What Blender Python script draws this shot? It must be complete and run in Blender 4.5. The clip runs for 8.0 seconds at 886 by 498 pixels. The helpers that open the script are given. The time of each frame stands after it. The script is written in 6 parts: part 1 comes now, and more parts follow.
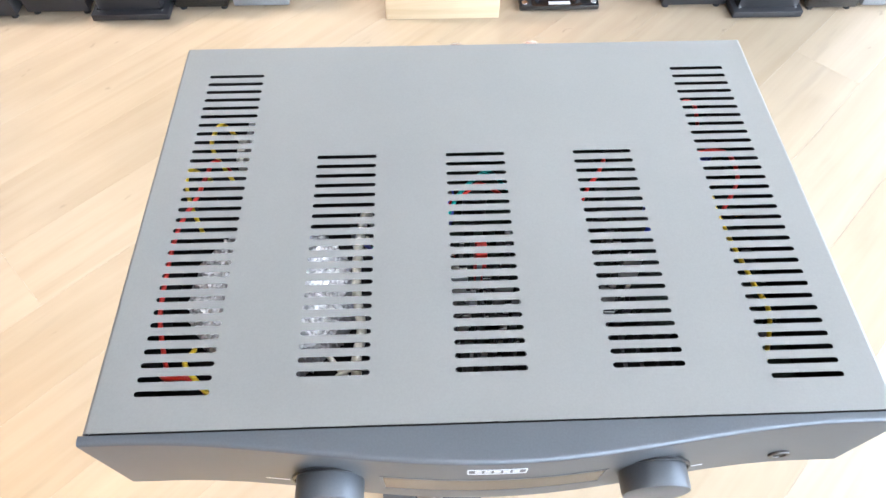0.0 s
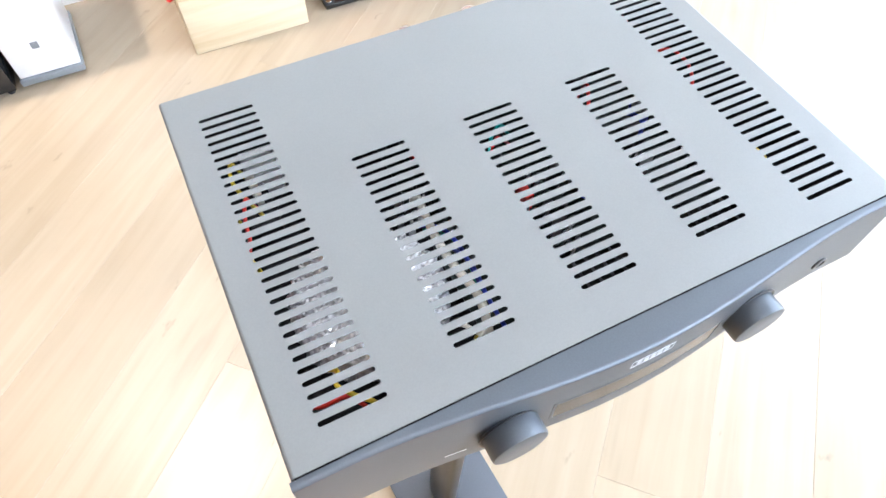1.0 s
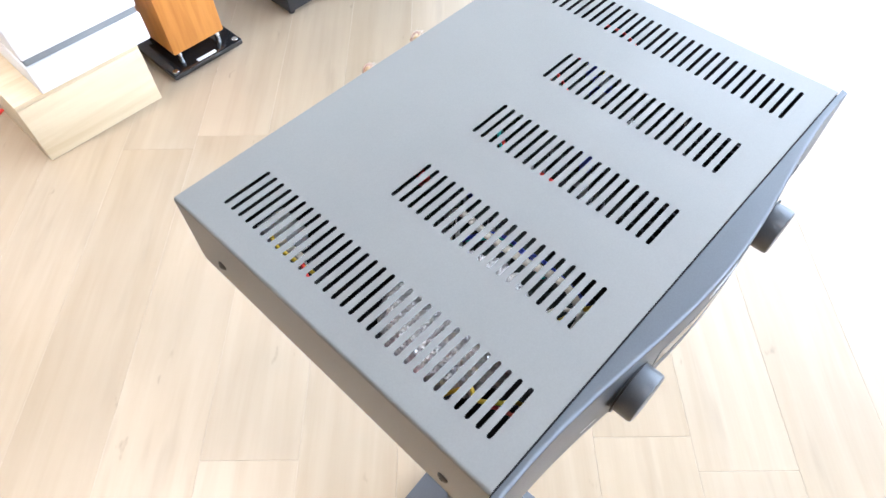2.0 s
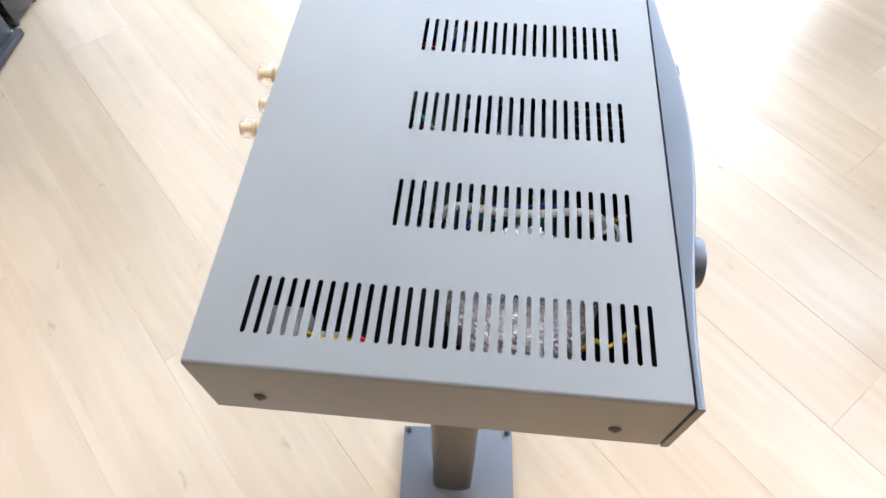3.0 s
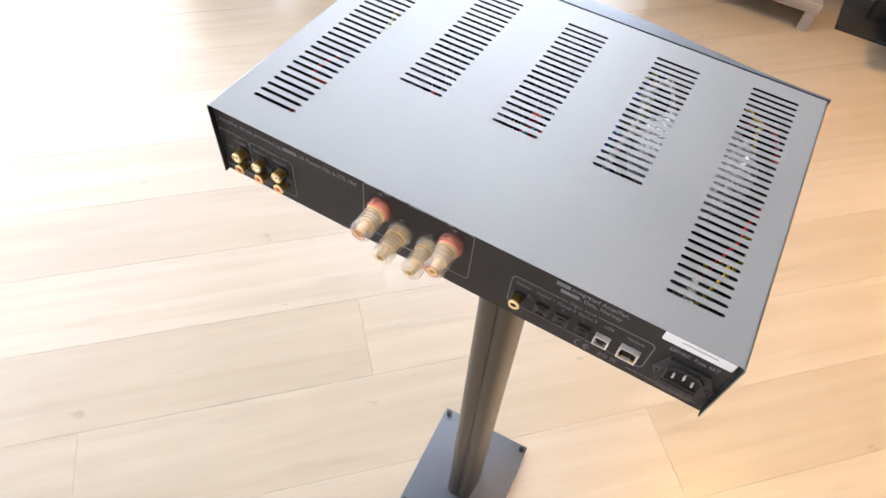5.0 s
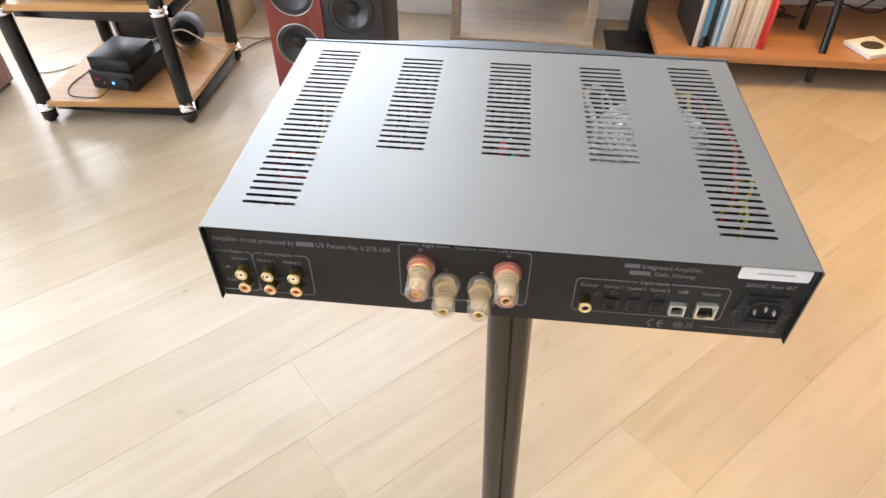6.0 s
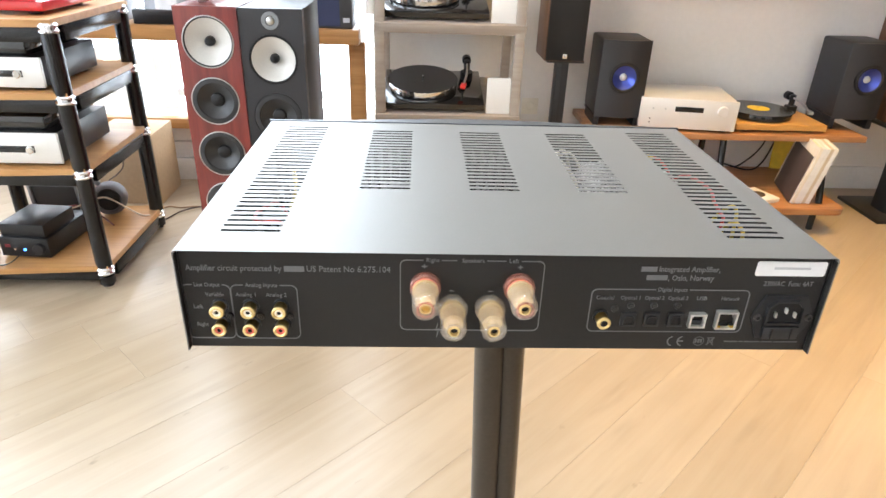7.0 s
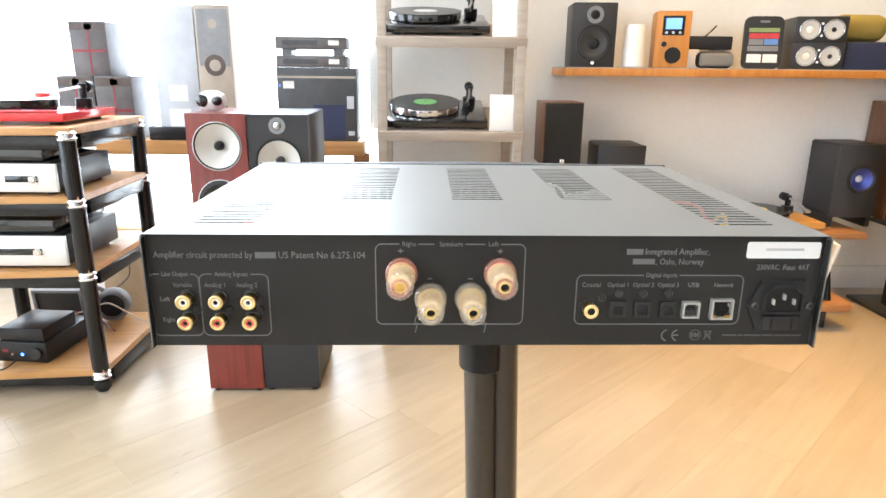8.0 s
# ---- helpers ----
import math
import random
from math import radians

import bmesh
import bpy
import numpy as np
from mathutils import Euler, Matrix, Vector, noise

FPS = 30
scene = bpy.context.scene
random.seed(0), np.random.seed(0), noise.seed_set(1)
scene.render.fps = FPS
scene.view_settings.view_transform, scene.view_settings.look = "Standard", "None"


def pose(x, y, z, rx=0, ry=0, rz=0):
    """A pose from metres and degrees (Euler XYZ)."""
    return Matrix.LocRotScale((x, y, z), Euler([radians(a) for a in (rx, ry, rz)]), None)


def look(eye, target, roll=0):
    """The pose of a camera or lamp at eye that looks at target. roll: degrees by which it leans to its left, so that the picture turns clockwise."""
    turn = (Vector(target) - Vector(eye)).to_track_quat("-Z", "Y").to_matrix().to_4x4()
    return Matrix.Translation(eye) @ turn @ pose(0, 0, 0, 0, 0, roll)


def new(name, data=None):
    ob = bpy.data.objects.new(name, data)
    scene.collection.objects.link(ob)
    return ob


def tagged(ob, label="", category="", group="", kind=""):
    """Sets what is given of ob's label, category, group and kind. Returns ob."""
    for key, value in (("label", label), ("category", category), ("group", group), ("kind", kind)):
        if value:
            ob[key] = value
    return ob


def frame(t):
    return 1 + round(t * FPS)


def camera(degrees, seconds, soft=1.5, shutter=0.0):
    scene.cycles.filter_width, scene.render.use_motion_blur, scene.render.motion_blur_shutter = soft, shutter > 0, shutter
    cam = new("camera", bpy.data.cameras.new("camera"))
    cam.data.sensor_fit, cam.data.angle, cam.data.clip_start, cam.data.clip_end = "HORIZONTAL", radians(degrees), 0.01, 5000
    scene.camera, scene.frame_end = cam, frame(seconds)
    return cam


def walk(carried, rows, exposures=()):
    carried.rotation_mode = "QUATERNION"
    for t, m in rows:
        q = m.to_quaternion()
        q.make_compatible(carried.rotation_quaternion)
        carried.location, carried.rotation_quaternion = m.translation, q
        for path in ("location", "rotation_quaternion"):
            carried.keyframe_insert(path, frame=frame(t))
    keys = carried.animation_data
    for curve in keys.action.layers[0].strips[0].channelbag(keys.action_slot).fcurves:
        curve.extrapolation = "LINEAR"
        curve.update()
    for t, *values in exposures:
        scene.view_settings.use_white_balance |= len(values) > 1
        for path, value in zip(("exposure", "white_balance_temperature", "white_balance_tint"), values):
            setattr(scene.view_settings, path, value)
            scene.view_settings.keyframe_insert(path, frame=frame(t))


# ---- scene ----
cam = camera(69.5, 8.0)
PATH = [
    (0, (-0.033, -0.255, 1.325), (0.011, 0.838, -0.35), 0.5),
    (0.3, (-0.058, -0.256, 1.329), (0.085, 0.848, -0.332), -0.4),
    (0.5, (-0.09, -0.256, 1.331), (0.16, 0.828, -0.331), -0.5),
    (0.8, (-0.143, -0.256, 1.329), (0.264, 0.766, -0.341), 0.4),
    (1, (-0.183, -0.253, 1.332), (0.313, 0.723, -0.342), 0.7),
    (1.2, (-0.22, -0.248, 1.336), (0.359, 0.679, -0.34), 0.3),
    (1.5, (-0.259, -0.237, 1.345), (0.434, 0.655, -0.305), 0.6),
    (1.7, (-0.277, -0.223, 1.346), (0.461, 0.665, -0.288), -0.3),
    (2.8, (-0.33, -0.064, 1.34), (0.727, 0.199, -0.337), -0.3),
    (3, (-0.346, -0.02, 1.347), (0.723, 0.09, -0.34), -0.6),
    (3.3, (-0.354, 0.052, 1.349), (0.723, -0.096, -0.33), 0.7),
    (3.5, (-0.346, 0.098, 1.346), (0.729, -0.189, -0.315), 3.1),
    (3.7, (-0.331, 0.136, 1.339), (0.735, -0.244, -0.31), 3.7),
    (4, (-0.287, 0.196, 1.333), (0.695, -0.341, -0.324), 2.6),
    (4.2, (-0.25, 0.236, 1.336), (0.642, -0.422, -0.328), 3.5),
    (4.5, (-0.211, 0.289, 1.348), (0.567, -0.491, -0.321), 4.9),
    (4.7, (-0.173, 0.339, 1.347), (0.469, -0.572, -0.314), 6.8),
    (5.8, (-0.008, 0.48, 1.307), (0.22, -0.917, -0.106), 0.8),
    (6, (0.007, 0.473, 1.294), (0.154, -0.98, -0.072), 0.3),
    (6.2, (0.015, 0.468, 1.288), (0.081, -1.035, -0.03), 0.2),
    (6.5, (0.038, 0.483, 1.254), (0.02, -1.139, 0.084), 0.5),
    (6.8, (0.054, 0.5, 1.212), (0.001, -1.216, 0.186), -0.2),
    (7, (0.061, 0.511, 1.181), (-0.019, -1.272, 0.28), 1.9),
    (7.5, (0.056, 0.534, 1.121), (-0.038, -1.345, 0.443), 1.4),
    (8, (0.04, 0.531, 1.094), (-0.012, -1.393, 0.549), 0.6),
]
EXPOSURES = [(0.0, 0.47, 6050.0, 14.8), (0.5, 0.54, 5990.0, 14.6), (1.5, 0.41, 5920.0, 15.2), (3.0, 0.27, 6020.0, 17.4), (4.5, 0.17, 6200.0, 20.3), (6.0, -0.11, 6620.0, 17.3), (8.0, 0.26, 6560.0, 12.6)]
STREET, SIDE = 11.2, 7.0
# Unseen lamps: warm ones from the orange floor, neutral ones added as fill.
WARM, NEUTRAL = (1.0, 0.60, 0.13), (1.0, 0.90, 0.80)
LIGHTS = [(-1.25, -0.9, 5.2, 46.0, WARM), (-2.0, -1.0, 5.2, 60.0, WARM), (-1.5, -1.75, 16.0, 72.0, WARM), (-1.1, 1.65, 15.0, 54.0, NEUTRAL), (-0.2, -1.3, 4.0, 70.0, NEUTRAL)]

walk(cam, [(t, look(eye, target, roll)) for t, eye, target, roll in PATH], EXPOSURES)

# ---- world and light ----
world = bpy.data.worlds.new("sky")
scene.world = world
world.use_nodes = True
wn = world.node_tree.nodes
sky = wn.new("ShaderNodeTexSky")
sky.sky_type, sky.sun_disc = "NISHITA", False
sky.sun_elevation, sky.sun_rotation = radians(42), radians(125)
world.node_tree.links.new(sky.outputs[0], wn["Background"].inputs[0])
wn["Background"].inputs[1].default_value = 0.12

sun = new("sun", bpy.data.lights.new("sun", "SUN"))
sun.data.energy, sun.data.angle, sun.data.color = 1.0, radians(12), (1, 0.95, 0.88)
sun.matrix_world = look((4, -5.5, 6), (0, 0, 0))


DAY = (0.78, 0.89, 1.0)


def daylight(name, at, wide, high, strength):
    """The bright overcast street beyond a window: a plain glowing backdrop."""
    m = bpy.data.materials.new(name)
    m.use_nodes = True
    n, l = m.node_tree.nodes, m.node_tree.links
    e = n.new("ShaderNodeEmission")
    e.inputs[0].default_value, e.inputs[1].default_value = (*DAY, 1), strength
    l.new(e.outputs[0], n["Material Output"].inputs[0])
    me = bpy.data.meshes.new(name)
    me.from_pydata([(-wide / 2, 0, -high / 2), (wide / 2, 0, -high / 2), (wide / 2, 0, high / 2), (-wide / 2, 0, high / 2)], [], [(0, 1, 2, 3)])
    me.materials.append(m)
    ob = new(name, me)
    ob.matrix_world = at
    return tagged(ob, "bright overexposed street outside the window", "backdrop", "", "structure")


daylight("backdrop_street", pose(1.9, -3.9, 2.7), 7.5, 8.0, STREET)
daylight("backdrop_side", pose(4.6, -0.5, 2.7, 0, 0, 90), 9.0, 8.0, SIDE)


# ---- materials ----
def material(name, colour, rough=0.5, metal=0.0, grain=None, amount=0.12, bump=0.0, bump_scale=200.0, stretch=(1, 1, 1), large=3.0,
             large_amount=0.08, vary=0.0, clear=0.0, spec=0.5, rough_vary=0.12):
    """A surface with colour variation at two scales, a varying gloss and fine relief."""
    m = bpy.data.materials.new(name)
    m.use_nodes = True
    n, l = m.node_tree.nodes, m.node_tree.links
    b = n["Principled BSDF"]
    b.inputs["Metallic"].default_value = metal
    b.inputs["Coat Weight"].default_value = clear
    b.inputs["Specular IOR Level"].default_value = spec
    tc, mp = n.new("ShaderNodeTexCoord"), n.new("ShaderNodeMapping")
    mp.inputs["Scale"].default_value = stretch
    l.new(tc.outputs["Object"], mp.inputs[0])
    fine, broad = n.new("ShaderNodeTexNoise"), n.new("ShaderNodeTexNoise")
    fine.inputs["Scale"].default_value, fine.inputs["Detail"].default_value = grain or 60.0, 5.0
    broad.inputs["Scale"].default_value, broad.inputs["Detail"].default_value = large, 3.0
    l.new(mp.outputs[0], fine.inputs[0])
    l.new(tc.outputs["Object"], broad.inputs[0])

    def spread(source, strength):
        r = n.new("ShaderNodeMapRange")
        r.inputs[1].default_value, r.inputs[2].default_value = 0.25, 0.75
        r.inputs[3].default_value, r.inputs[4].default_value = 1 - strength, 1 + strength
        l.new(source, r.inputs[0])
        return r.outputs[0]

    def times(a, c):
        x = n.new("ShaderNodeMath")
        x.operation = "MULTIPLY"
        l.new(a, x.inputs[0]), l.new(c, x.inputs[1])
        return x.outputs[0]

    value = times(spread(fine.outputs["Fac"], amount), spread(broad.outputs["Fac"], large_amount))
    if vary:
        info = n.new("ShaderNodeObjectInfo")
        r = n.new("ShaderNodeMapRange")
        r.inputs[3].default_value, r.inputs[4].default_value = 1 - vary, 1 + vary
        l.new(info.outputs["Random"], r.inputs[0])
        value = times(value, r.outputs[0])
    mix = n.new("ShaderNodeVectorMath")
    mix.operation = "SCALE"
    mix.inputs[0].default_value = colour
    l.new(value, mix.inputs["Scale"])
    l.new(mix.outputs[0], b.inputs["Base Color"])
    rr = n.new("ShaderNodeMapRange")
    rr.inputs[3].default_value, rr.inputs[4].default_value = max(0.02, rough - rough_vary * rough), min(1, rough + rough_vary * rough)
    l.new(broad.outputs["Fac"], rr.inputs[0])
    l.new(rr.outputs[0], b.inputs["Roughness"])
    if bump:
        relief, bn = n.new("ShaderNodeTexNoise"), n.new("ShaderNodeBump")
        relief.inputs["Scale"].default_value, relief.inputs["Detail"].default_value = bump_scale, 4.0
        l.new(mp.outputs[0], relief.inputs[0])
        bn.inputs["Strength"].default_value, bn.inputs["Distance"].default_value = bump, 0.002
        l.new(relief.outputs["Fac"], bn.inputs["Height"])
        l.new(bn.outputs[0], b.inputs["Normal"])
    return m


def wood(name, light, dark, rough=0.45, scale=1.0, along=0, vary=0.0, knots=False, clear=0.0, limed=None):
    """Wood with long grain along one local axis, pores, and if asked dark knots."""
    m = bpy.data.materials.new(name)
    m.use_nodes = True
    n, l = m.node_tree.nodes, m.node_tree.links
    b = n["Principled BSDF"]
    b.inputs["Coat Weight"].default_value = clear
    tc, mp, info = n.new("ShaderNodeTexCoord"), n.new("ShaderNodeMapping"), n.new("ShaderNodeObjectInfo")
    s = [14.0 * scale] * 3
    s[along] = 0.9 * scale
    mp.inputs["Scale"].default_value = s
    shift = n.new("ShaderNodeVectorMath")
    shift.operation = "MULTIPLY_ADD"
    shift.inputs[1].default_value = (37.0, 21.0, 11.0)
    comb = n.new("ShaderNodeCombineXYZ")
    for k in range(3):
        l.new(info.outputs["Random"], comb.inputs[k])
    l.new(comb.outputs[0], shift.inputs[0])
    l.new(tc.outputs["Object"], shift.inputs[2])
    l.new(shift.outputs[0], mp.inputs[0])
    bands, fine, broad = n.new("ShaderNodeTexNoise"), n.new("ShaderNodeTexNoise"), n.new("ShaderNodeTexNoise")
    for tex, sc, de, di in ((bands, 1.0, 6.0, 1.4), (fine, 9.0, 4.0, 0.3), (broad, 0.35, 2.0, 0.5)):
        tex.inputs["Scale"].default_value, tex.inputs["Detail"].default_value, tex.inputs["Distortion"].default_value = sc, de, di
        l.new(mp.outputs[0], tex.inputs[0])
    ramp = n.new("ShaderNodeValToRGB")
    ramp.color_ramp.elements[0].position, ramp.color_ramp.elements[1].position = 0.3, 0.66
    ramp.color_ramp.elements[0].color, ramp.color_ramp.elements[1].color = (*dark, 1), (*light, 1)
    add = n.new("ShaderNodeMath")
    add.operation = "MULTIPLY_ADD"
    add.inputs[1].default_value = 0.22
    sub = n.new("ShaderNodeMath")
    sub.operation = "SUBTRACT"
    sub.inputs[1].default_value = 0.11
    l.new(fine.outputs["Fac"], add.inputs[0]), l.new(bands.outputs["Fac"], add.inputs[2])
    l.new(add.outputs[0], sub.inputs[0]), l.new(sub.outputs[0], ramp.inputs[0])
    r = n.new("ShaderNodeMapRange")
    r.inputs[3].default_value, r.inputs[4].default_value = 1 - vary, 1 + vary
    l.new(info.outputs["Random"], r.inputs[0])
    sc = n.new("ShaderNodeVectorMath")
    sc.operation = "SCALE"
    l.new(ramp.outputs[0], sc.inputs[0]), l.new(r.outputs[0], sc.inputs["Scale"])
    colour = sc.outputs[0]
    if knots:
        kmap, vor, kr, kn = n.new("ShaderNodeMapping"), n.new("ShaderNodeTexVoronoi"), n.new("ShaderNodeMapRange"), n.new("ShaderNodeTexNoise")
        ks = [2.3] * 3
        ks[along] = 1.1
        kmap.inputs["Scale"].default_value = ks
        kn.inputs["Scale"].default_value = 18.0
        warp = n.new("ShaderNodeMixRGB")
        warp.inputs[0].default_value = 0.10
        l.new(shift.outputs[0], kmap.inputs[0]), l.new(kmap.outputs[0], kn.inputs[0])
        l.new(kmap.outputs[0], warp.inputs[1]), l.new(kn.outputs["Color"], warp.inputs[2])
        l.new(warp.outputs[0], vor.inputs[0])
        kr.inputs[1].default_value, kr.inputs[2].default_value = 0.01, 0.085
        kr.inputs[3].default_value, kr.inputs[4].default_value = 0.70, 1.0
        l.new(vor.outputs["Distance"], kr.inputs[0])
        k2 = n.new("ShaderNodeVectorMath")
        k2.operation = "SCALE"
        l.new(colour, k2.inputs[0]), l.new(kr.outputs[0], k2.inputs["Scale"])
        colour = k2.outputs[0]
    if limed:
        # the lime wash takes unevenly: each board has its own tint, with soft cloudy patches and greyish streaks along the grain
        tint, cloud, streak = n.new("ShaderNodeValToRGB"), n.new("ShaderNodeTexNoise"), n.new("ShaderNodeTexNoise")
        stops = tint.color_ramp.elements
        stops[0].color, stops[1].color = (*limed[0], 1), (*limed[1], 1)
        stops.new(0.5).color = (1, 1, 1, 1)
        l.new(info.outputs["Random"], tint.inputs[0])
        cloud.inputs["Scale"].default_value, cloud.inputs["Detail"].default_value = 2.4, 3.0
        l.new(shift.outputs[0], cloud.inputs[0])
        smap = n.new("ShaderNodeMapping")
        smap.inputs["Scale"].default_value = (3.2, 22.0, 22.0)
        l.new(shift.outputs[0], smap.inputs[0])
        streak.inputs["Scale"].default_value, streak.inputs["Detail"].default_value = 1.0, 3.0
        l.new(smap.outputs[0], streak.inputs[0])
        for tex, lo, hi, a, c in ((cloud, 0.35, 0.65, 0.95, 1.04), (streak, 0.60, 0.78, 1.0, 0.88)):
            mr, sc2 = n.new("ShaderNodeMapRange"), n.new("ShaderNodeVectorMath")
            for k, val in zip((1, 2, 3, 4), (lo, hi, a, c)):
                mr.inputs[k].default_value = val
            sc2.operation = "SCALE"
            l.new(tex.outputs["Fac"], mr.inputs[0]), l.new(colour, sc2.inputs[0]), l.new(mr.outputs[0], sc2.inputs["Scale"])
            colour = sc2.outputs[0]
        mul = n.new("ShaderNodeVectorMath")
        mul.operation = "MULTIPLY"
        l.new(colour, mul.inputs[0]), l.new(tint.outputs[0], mul.inputs[1])
        colour = mul.outputs[0]
        b.inputs["Coat Roughness"].default_value = 0.3
    l.new(colour, b.inputs["Base Color"])
    rr = n.new("ShaderNodeMapRange")
    rr.inputs[3].default_value, rr.inputs[4].default_value = rough * 0.82, rough * 1.2
    l.new(broad.outputs["Fac"], rr.inputs[0]), l.new(rr.outputs[0], b.inputs["Roughness"])
    bn = n.new("ShaderNodeBump")
    bn.inputs["Strength"].default_value, bn.inputs["Distance"].default_value = 0.18, 0.0012
    l.new(fine.outputs["Fac"], bn.inputs["Height"]), l.new(bn.outputs[0], b.inputs["Normal"])
    return m


def edge_gloss(n, l, least, most):
    """How much a clear sheet mirrors, from square on to its edges, the same on both of its faces."""
    facing, power, span = n.new("ShaderNodeLayerWeight"), n.new("ShaderNodeMath"), n.new("ShaderNodeMapRange")
    power.operation = "POWER"
    power.inputs[1].default_value = 4.0
    span.inputs[3].default_value, span.inputs[4].default_value = least, most
    l.new(facing.outputs["Facing"], power.inputs[0]), l.new(power.outputs[0], span.inputs[0])
    return span.outputs[0]


def thin_plastic(name, tint, milky, milk_colour):
    """Clear moulded plastic that lets its core show, a little milky, with glossy edges."""
    m = bpy.data.materials.new(name)
    m.use_nodes = True
    n, l = m.node_tree.nodes, m.node_tree.links
    clear, milk, gloss = n.new("ShaderNodeBsdfTransparent"), n.new("ShaderNodeBsdfDiffuse"), n.new("ShaderNodeBsdfGlossy")
    a, b = n.new("ShaderNodeMixShader"), n.new("ShaderNodeMixShader")
    clear.inputs[0].default_value, milk.inputs[0].default_value = (*tint, 1), (*milk_colour, 1)
    gloss.inputs["Roughness"].default_value = 0.06
    a.inputs[0].default_value = milky
    l.new(clear.outputs[0], a.inputs[1]), l.new(milk.outputs[0], a.inputs[2])
    l.new(edge_gloss(n, l, 0.06, 0.40), b.inputs[0]), l.new(a.outputs[0], b.inputs[1]), l.new(gloss.outputs[0], b.inputs[2])
    l.new(b.outputs[0], n["Material Output"].inputs[0])
    return m


def glow(name, colour, strength):
    m = bpy.data.materials.new(name)
    m.use_nodes = True
    b = m.node_tree.nodes["Principled BSDF"]
    b.inputs["Base Color"].default_value = (*colour, 1)
    b.inputs["Emission Color"].default_value, b.inputs["Emission Strength"].default_value = (*colour, 1), strength
    return m


def pane_glass(name):
    m = bpy.data.materials.new(name)
    m.use_nodes = True
    n, l = m.node_tree.nodes, m.node_tree.links
    clear, gloss, mix = n.new("ShaderNodeBsdfTransparent"), n.new("ShaderNodeBsdfGlossy"), n.new("ShaderNodeMixShader")
    clear.inputs[0].default_value = (0.98, 0.99, 0.985, 1)
    gloss.inputs["Roughness"].default_value = 0.02
    l.new(edge_gloss(n, l, 0.03, 0.7), mix.inputs[0]), l.new(clear.outputs[0], mix.inputs[1]), l.new(gloss.outputs[0], mix.inputs[2])
    l.new(mix.outputs[0], n["Material Output"].inputs[0])
    return m


